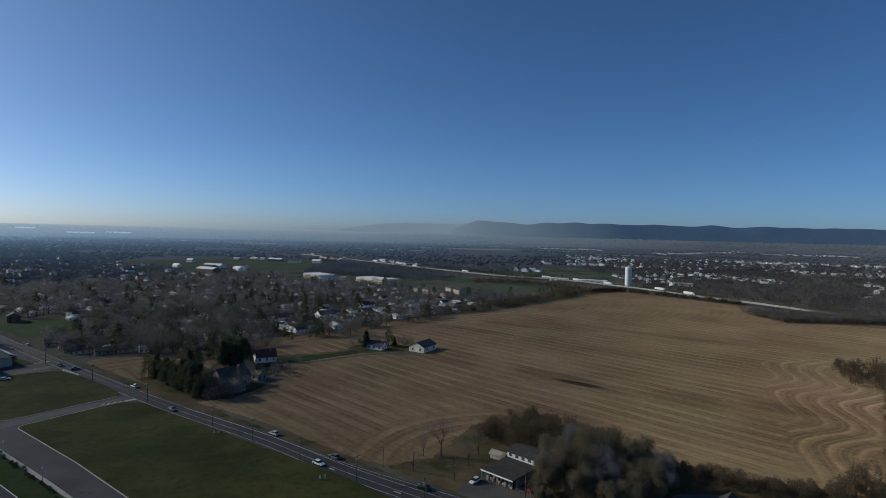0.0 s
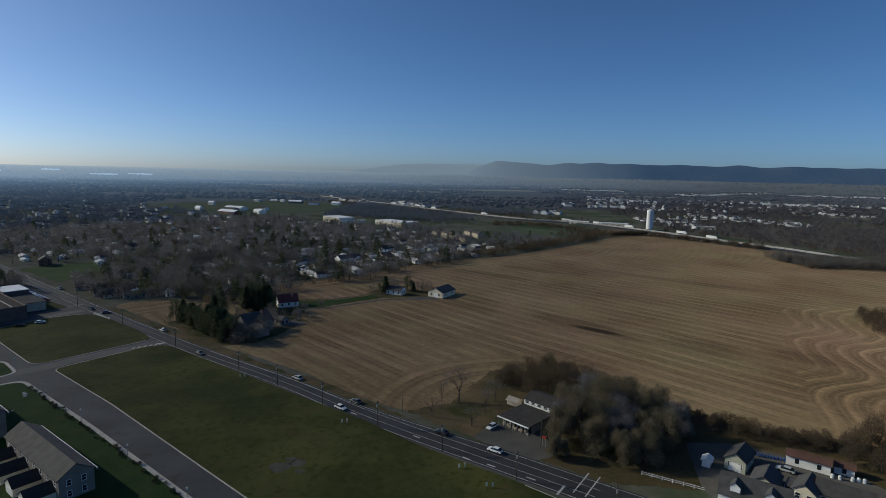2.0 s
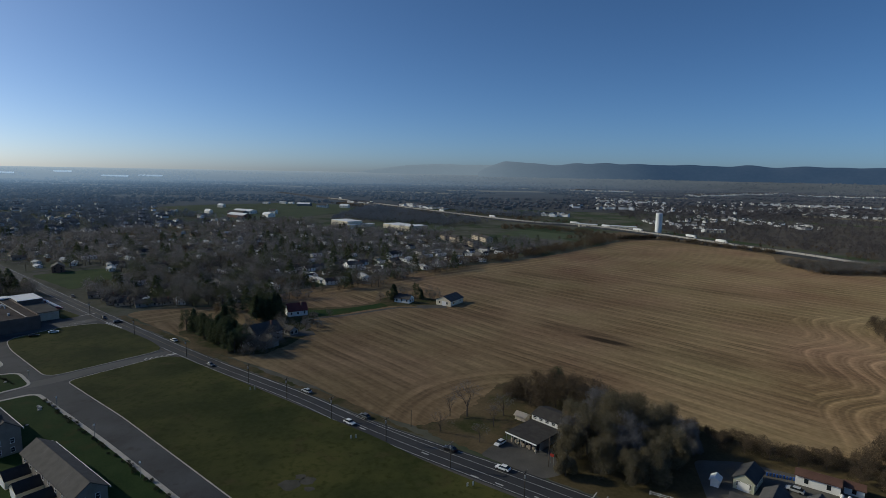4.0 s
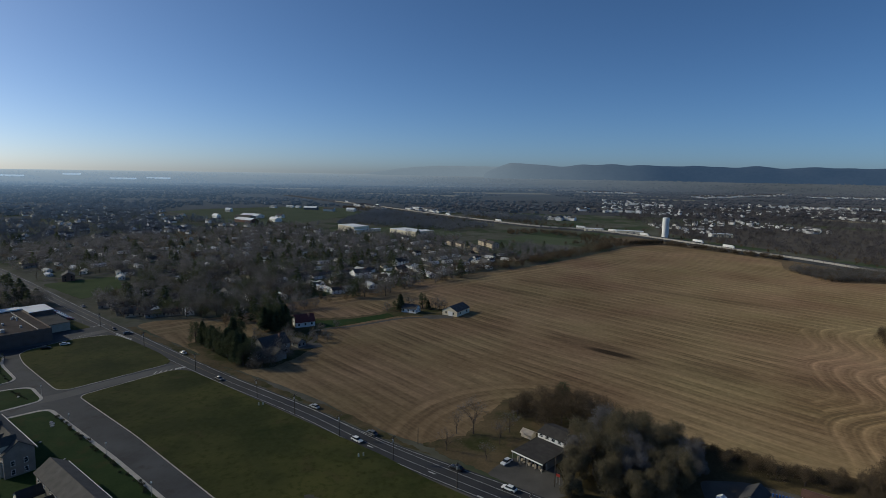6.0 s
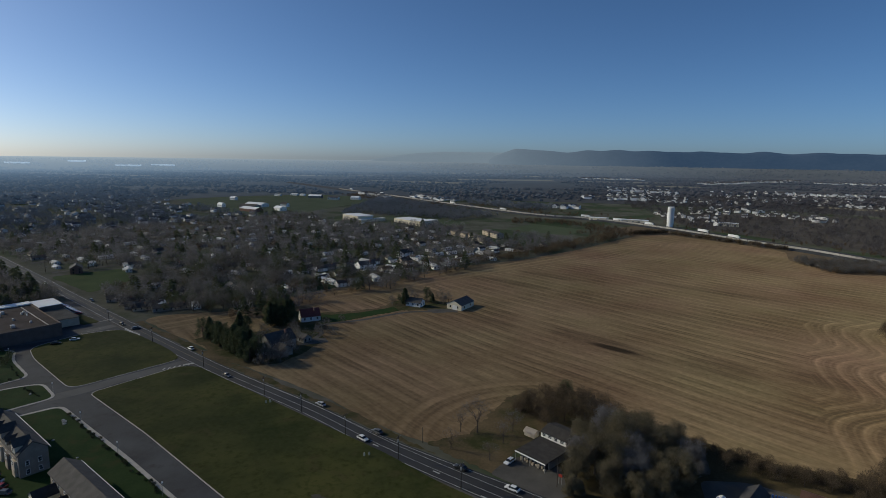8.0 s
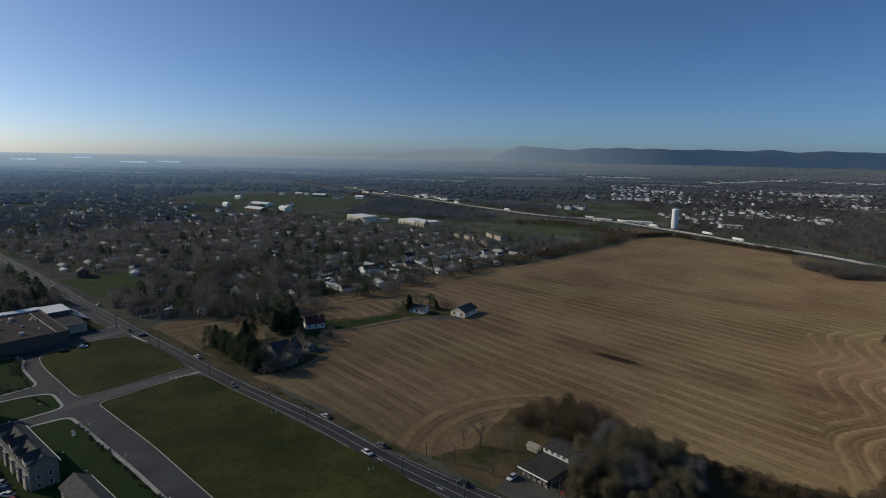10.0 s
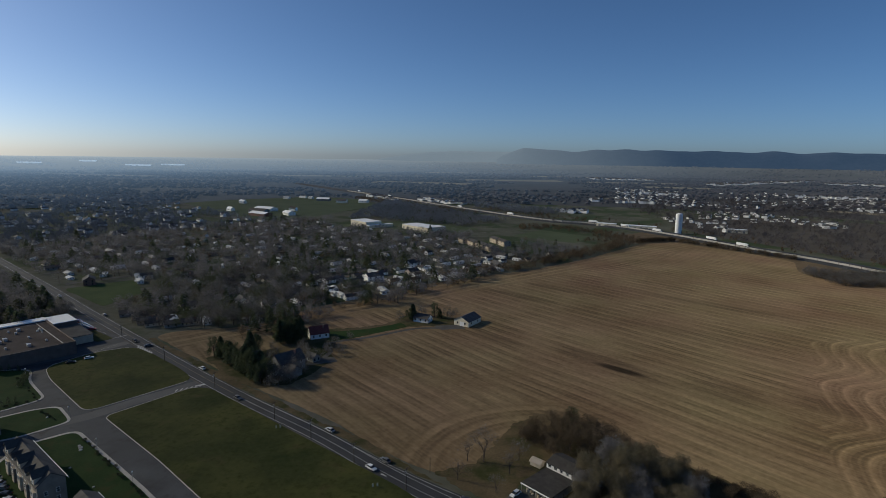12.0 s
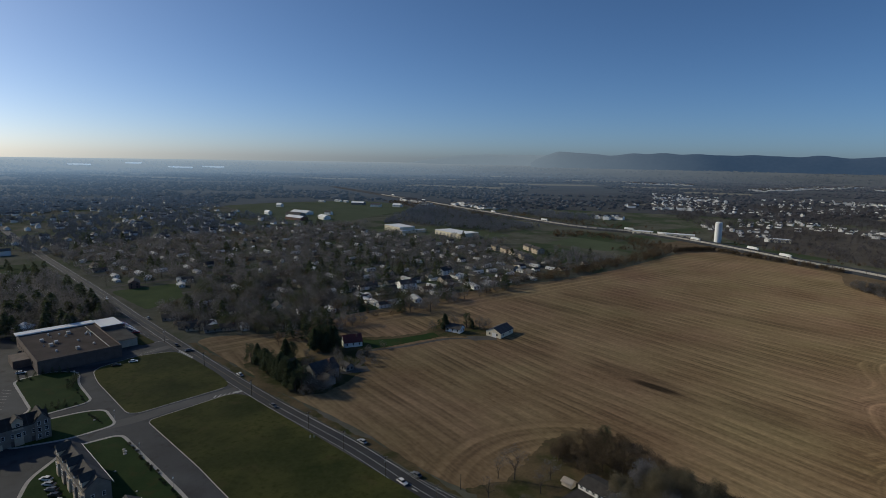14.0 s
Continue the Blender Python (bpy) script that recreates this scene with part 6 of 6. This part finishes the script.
def far_house(verts, roofs, x, y, z, deg, L, W, e, r, gap=2):
    c, s = math.cos(deg), math.sin(deg)
    away = 14 / math.hypot(x, y)
    for f in range(gap):
        FAR_CELLS.add((int(x * (1 - f * away) // 12), int(y * (1 - f * away) // 12)))

    def P(a, b, h):
        return (x + c * a - s * b, y + s * a + c * b, z + h)
    l, w = L / 2, W / 2
    q = [P(-l, -w, 0), P(l, -w, 0), P(l, w, 0), P(-l, w, 0)]
    u = [P(-l, -w, e), P(l, -w, e), P(l, w, e), P(-l, w, e)]
    for i in range(4):
        j = (i + 1) % 4
        verts.extend((q[i], q[j], u[j], q[i], u[j], u[i]))
    g0, g1 = P(-l, 0, e + r), P(l, 0, e + r)
    verts.extend((u[3], u[0], g0, u[1], u[2], g1))
    a = [P(-l - 0.4, -w - 0.5, e - 0.1), P(l + 0.4, -w - 0.5, e - 0.1), P(l + 0.4, w + 0.5, e - 0.1), P(-l - 0.4, w + 0.5, e - 0.1)]
    h0, h1 = P(-l - 0.4, 0, e + r + 0.15), P(l + 0.4, 0, e + r + 0.15)
    roofs.extend((a[0], a[1], h1, a[0], h1, h0, a[2], a[3], h0, a[2], h0, h1))


M["far_roof"] = mat("far_house_roofs", (0.055, 0.055, 0.058), (0.12, 0.117, 0.115), 0.03, 0.8, 0, fine=5, island=0.35)
M["far_wall"] = mat("far_house_walls", (0.74, 0.73, 0.71), (0.86, 0.85, 0.83), 0.03, 0.8, 0, fine=5, island=0.18)
walls, roofs = [], []
for k in range(12):
    s = 520 + k * 70
    for i in range(24):
        for side in (-1, 1):
            p = at(s + side * 17 + rng.uniform(-6, 6), -20 + i * 19 + rng.uniform(-6, 6))
            if rng.random() < 0.4 and free(p.x, p.y):
                far_house(walls, roofs, p.x, p.y, 0, math.atan2(A.y, A.x) + rng.choice((0, math.pi / 2)), rng.uniform(8, 12), 6.5, rng.choice((2.7, 2.9, 4.4)), 2.0, 1)
for k in range(330):
    p = at(rng.uniform(150, 900), rng.uniform(-280, -45))
    if p.x < -330 and rng.random() < 0.35:
        far_house(walls, roofs, p.x, p.y, 0, math.atan2(A.y, A.x) + rng.choice((0, math.pi / 2)), rng.uniform(10, 15), 8, rng.choice((3, 5.4)), 2.4)
# town beyond the highway, in rows along its streets
for row in range(40):
    d0 = 1030 + row * 28 + rng.uniform(-6, 6)
    for k in range(52):
        az = radians(13.5 + k * 0.75 + rng.uniform(-0.2, 0.2))
        d = d0 + 60 * math.sin(k * 0.35 + row * 0.2)
        x, y = d * math.sin(az), d * math.cos(az)
        if x > 330 and rng.random() < min(0.8, 0.25 + (d - 1030) / 700) and noise.noise(Vector((x / 190, y / 190, 0.3))) > -0.06:
            far_house(walls, roofs, x, y, 0, radians(-40 + rng.choice((0, 90)) + rng.uniform(-12, 12)), rng.uniform(7, 11), 6.5, rng.choice((2.6, 2.8, 4.6)), 1.8)
# white estates further out: two ends, depth, houses
for x0, y0, x1, y1, depth, n in ((600, 3090, 900, 3010, 120, 60), (1010, 2540, 1800, 3230, 130, 190), (1680, 2850, 2080, 2720, 130, 90), (430, 1880, 630, 1760, 26, 20), (260, 1500, 430, 1440, 40, 18), (140, 1130, 210, 1170, 40, 8), (960, 1820, 1400, 1650, 90, 60)):
    for k in range(n):
        f, b = rng.random(), round(rng.uniform(-3, 3)) / 6
        far_house(walls, roofs, x0 + (x1 - x0) * f + rng.uniform(-8, 8), y0 + (y1 - y0) * f + b * depth, 0, radians(rng.choice((-25, 65)) + rng.uniform(-9, 9)), rng.uniform(13, 19), 11, rng.choice((5.6, 6.8)), 3.0, 8)
for k in range(26):
    c = HW[70 + k] + Vector((rng.uniform(20, 60), rng.uniform(10, 50))) if k < 13 else HW[45 + k] + Vector((-30, -rng.uniform(10, 50)))
    far_house(walls, roofs, c.x, c.y, 0, radians(-35 + rng.choice((0, 90))), rng.uniform(14, 34), 13, rng.choice((4, 6)), 2)
fh = soup("distant_houses", walls, M["far_wall"])
tagged(fh, "pale walls of many small distant houses", "houses", kind="stuff")
tagged(soup("distant_roofs", roofs, M["far_roof"]), "dark roofs of many small distant houses", "houses", kind="stuff")

# woods and garden trees
nr = np.random.default_rng(77)


def grove(name, spots, n, size, material, label, low=6.5, high=12.0):
    """Many bare trees joined into one mesh; spots: (x, y) pairs."""
    tri, trunks = [], []
    for x, y in spots:
        h = low + (high - low) * nr.random()
        w = h * (0.34 + 0.12 * nr.random())
        z = float(land(math.hypot(x, y)))
        tri.append(twigs(nr, n, (x, y, z + h * 0.56), (w, w, h * 0.42), size * (0.8 + 0.4 * nr.random()), size * 0.24, 0.5, 0.35))
        a = nr.random() * 6.28
        c, s = math.cos(a) * h * 0.02, math.sin(a) * h * 0.02
        trunks.append([[(x - c, y - s, z - 0.3), (x + c, y + s, z - 0.3), (x, y, z + h * 0.7)], [(x + s, y - c, z - 0.3), (x - s, y + c, z - 0.3), (x, y, z + h * 0.7)]])
    tagged(soup(name, np.concatenate(tri), M[material]), label, "trees", kind="stuff")
    return trunks


def spires(name, spots, n, label):
    tri = []
    for x, y in spots:
        h = 8 + 8 * nr.random()
        f = nr.random(n) ** 0.7
        a = nr.random(n) * 6.283
        r = h * 0.3 * f ** 0.7 * (0.4 + 0.6 * nr.random(n))
        p = np.stack([x + r * np.cos(a), y + r * np.sin(a), h * (1 - 0.9 * f)], 1)
        o = np.stack([np.cos(a), np.sin(a), -0.3 + 0 * a], 1)
        s = np.cross(o, unit(nr, n))
        L = h * 0.11
        tri.append(np.stack([p - o * L, p + s * L * 0.5, p + o * L], 1))
    tagged(soup(name, np.concatenate(tri), M["needle"]), label, "conifers", kind="stuff")


def scatter(n, s0, s1, t0, t1, ok):
    out = []
    while len(out) < n:
        p = at(s0 + (s1 - s0) * nr.random(), t0 + (t1 - t0) * nr.random())
        if ok(p):
            out.append((p.x, p.y))
    return out


house_cells = {(int(x * f // 9), int(y * f // 9)) for x, y in homes for f in (1, 1 - 10 / math.hypot(x, y))}
for x, y in OPEN:
    house_cells |= {(int((x + a) // 9), int((y + b) // 9)) for a in (-5, 4) for b in (-9, -18)}


def clear(p):
    return free(p.x, p.y) and (int(p.x // 9), int(p.y // 9)) not in house_cells


trunks = []
near = scatter(2000, 6, 500, -6, 470, lambda p: clear(p) and noise.noise(Vector((p.x / 60, p.y / 60, 1.0))) > -0.3)
near += scatter(800, 160, 420, -170, -32, lambda p: p.x < -300 and free(p.x, p.y) and not (-330 < p.x < -215 and 235 < p.y < 345))
trunks += grove("garden_trees", near, 185, 1.15, "twig", "bare brown garden trees between suburban houses", 6.5, 13.5)
trunks += grove("street_trees", scatter(420, 6, 500, -6, 470, clear), 130, 1.1, "scrub", "brown leafless garden trees between houses", 4, 9)
store_wood = []
for k in range(150):
    a, b = 36 + 75 * nr.random(), -60 + 112 * nr.random()
    q = Vector((-258 - 0.8 * a + 0.6 * b, 280 + 0.6 * a + 0.8 * b))
    if min((q - r).length for r in MAIN) > 13:
        store_wood.append(tuple(q))
trunks += grove("store_trees", store_wood, 560, 0.85, "dark_twig", "dense dark trees behind a store", 8, 14)
yard_scrub = []
for a, b, n, wide in (((70, 186), (112, 163), 46, 5), ((112, 163), (150, 160), 40, 9), ((18, 206), (48, 222), 30, 7)):
    for k in range(n):
        q = Vector(a).lerp(Vector(b), nr.random())
        yard_scrub.append((q.x, q.y + wide * (nr.random() - 0.5)))
trunks += grove("yard_scrub", yard_scrub, 420, 0.5, "scrub", "tangled brown brush between yards and the field", 2.5, 5.0)
spires("store_conifers", store_wood[:48], 330, "dark conifers behind a store")
hedge = []
for i in range(20, 27):
    a, b = Vector(FIELD[i - 1]), Vector(FIELD[i])
    for k in range(int((b - a).length / (1.3 if i < 23 else 4.5))):
        p = a + (b - a) * nr.random() + Vector((-0.73, 0.68)) * (2 + 22 * nr.random())
        hedge.append((p.x, p.y))
trunks += grove("hedgerow", hedge, 150, 1.1, "scrub", "leafless brown hedgerow along the field", 5, 11)
bank = []
for k in range(240):
    i = nr.integers(95, len(HW) - 1)
    p = HW[i] + sides_of(HW)[i] * (14 + 60 * nr.random())
    bank.append((p.x, p.y))
for k in range(170):
    bank.append((326 + 110 * nr.random(), 510 + 50 * nr.random()))
for k in range(260):
    a, b = (Vector((262, 766)), Vector((352, 636))) if k % 2 else (Vector((205, 748)), Vector((259, 772)))
    p = a + (b - a) * nr.random() + Vector((2 + 9 * nr.random(), 3 + 4 * nr.random()))
    bank.append((p.x, p.y))
bank += [(x, y) for x, y in ((60 + 230 * nr.random(), 700 + 220 * nr.random()) for _ in range(900)) if y > 770 + (x - 212) * 0.9 and y > 745 and free(x, y) and x < 250 + (905 - y) * 0.55]
for k in range(420):
    i = nr.integers(60, 100)
    p = HW[i] - sides_of(HW)[i] * (30 + 90 * nr.random())
    bank.append((p.x, p.y))
copse = [(x, y) for x, y in ((322 + 120 * nr.random(), 508 + 62 * nr.random()) for _ in range(520)) if y > 512 - (x - 330) * 0.2 and y < 572 - (x - 330) * 0.12]
trunks += grove("field_copse", copse, 130, 1.0, "dark_twig", "dense brown copse jutting into the field", 4.5, 9)
trunks += grove("bank_scrub", bank, 100, 1.2, "scrub", "brown leafless scrub along the highway bank", 3.5, 7.5)
spires("garden_conifers", scatter(45, 6, 200, -6, 260, clear) + scatter(95, 6, 520, -6, 470, clear) + scatter(90, 170, 420, -170, -32, lambda p: p.x < -320), 200, "dark garden conifers between houses")


def off_site(x, y):
    """No house, field or highway stands there."""
    if (int(x // 12), int(y // 12)) in FAR_CELLS or not free(x, y):
        return False
    for fx, fy, fw, fh, fr in FAR_FIELDS:
        c, q = math.cos(radians(fr)), math.sin(radians(fr))
        if abs(c * (x - fx) + q * (y - fy)) < fw / 2 and abs(c * (y - fy) - q * (x - fx)) < fh / 2:
            return False
    return True


def crowns(name, spots, material, label, low, high):
    """Far woods: one uneven many-sided crown for each tree, joined into one mesh."""
    q = np.array(spots)
    n, k = len(q), 6
    h = low + (high - low) * nr.random(n)
    w = h * (0.6 + 0.5 * nr.random(n))
    z = land(np.hypot(q[:, 0], q[:, 1]))
    a = nr.random((n, 1)) * 6.283 + np.arange(k) * 6.283 / k + (nr.random((n, k)) - 0.5) * 0.6

    def belt(share, height):
        r = w[:, None] * share * (0.7 + 0.6 * nr.random((n, k)))
        return np.stack([q[:, :1] + r * np.cos(a), q[:, 1:] + r * np.sin(a), (z + h * height)[:, None] + h[:, None] * 0.16 * (nr.random((n, k)) - 0.5)], 2)
    lo, mid_ring = belt(0.75, 0.1), belt(1.0, 0.6)
    top = np.stack([q[:, 0] + w * 0.5 * (nr.random(n) - 0.5), q[:, 1] + w * 0.5 * (nr.random(n) - 0.5), z + h], 1)[:, None].repeat(k, 1)
    lo2, mid2 = np.roll(lo, -1, 1), np.roll(mid_ring, -1, 1)
    tri = np.stack([np.stack([lo, lo2, mid2], 2), np.stack([lo, mid2, mid_ring], 2), np.stack([mid_ring, mid2, top], 2)], 2)
    return tagged(soup(name, tri, M[material]), label, "trees", kind="stuff")


mid = scatter(4900, 480, 1500, -330, 430, lambda p: off_site(p.x, p.y) and p.x < -330 and noise.noise(Vector((p.x / 130, p.y / 90, 2.0))) > -0.22)
mid += scatter(1300, 260, 720, 430, 900, lambda p: off_site(p.x, p.y))
east = [(x, y) for x, y in (((330 + 1000 * nr.random()), (520 + 1100 * nr.random())) for _ in range(9000)) if x > 350 + (y - 760) * -0.5 and off_site(x, y) and noise.noise(Vector((x / 90, y / 50, 4.0))) > -0.2]
trunks += grove("east_woods", east[:4600], 48, 2.1, "brown_woods", "leafless brown woods beyond the highway", 6, 12)
# Haze on the mid woods is painted: lifted grey base and emission.
trunks += grove("mid_woods", mid, 50, 2.1, "haze_glow_grey_woods", "leafless grey-brown woods among distant homes with painted haze glow", 7, 13)
far = []
while len(far) < 20000:
    d = 1300 + 3250 * nr.random() ** 0.75
    az = (nr.random() - 0.5) * 1.9
    x, y = d * math.sin(az), d * math.cos(az)
    if noise.noise(Vector((x / 480, y / 190, 5.0))) > -0.16 and off_site(x, y):
        far.append((x, y))
east_side = [q for q in far if q[0] / math.hypot(*q) > nr.uniform(-0.15, 0.2)]
# Far crowns fade through glowing materials; no haze hangs in the air.
crowns("far_woods", sorted(set(far) - set(east_side)), "haze_glow_twig", "leafless woods fading into a painted haze glow", 5, 10)
crowns("violet_woods", east_side, "violet_woods", "dark violet-brown leafless woods beyond a town with painted haze glow", 4, 9)
tagged(soup("wood_trunks", np.array(trunks), M["bark"]), "grey trunks of leafless trees", "trees", kind="stuff")

for x, y, r in ((-45.5, 141, 3.2), (-41.5, 143.5, 2.4), (-44, 145.5, 1.6), (-40, 139.5, 1.5)):
    tagged(slab("bare_patch", fillet([(x + r * (0.75 + 0.5 * nr.random()) * math.cos(a), y + 0.8 * r * (0.75 + 0.5 * nr.random()) * math.sin(a)) for a in np.arange(0, 6.28, 0.45)], 1.0, 3), 0.1, 0.155, M["dirt"]), "bare pale dirt patch in a grass lot", "dirt", kind="structure")

tagged(slab("store_lawn", fillet([(-241, 318), (-219, 304), (-224, 297), (-243, 307)], 2), 0.0, 0.15, M["lawn"]), "kerbed grass strip beside the store", "grass", kind="structure")
bm = bmesh.new()
for k in range(12):
    bar(bm, -264 + k * 2.9 + 1.4, 335.5 - k * 2.15 - 1.0, 5.0, 0.12, 37)
for k in range(7):
    bar(bm, -244 + k * 2.2, 226 - k * 3.1, 5.0, 0.14, 0)
for k in range(10):
    bar(bm, -222.5 + k * 1.4, 262 + k * 3.4, 2.4, 0.14, 67)
tagged(part("stall_lines", bm, M["paint"]), "white parking and lane lines by the store", "road marking", kind="structure")
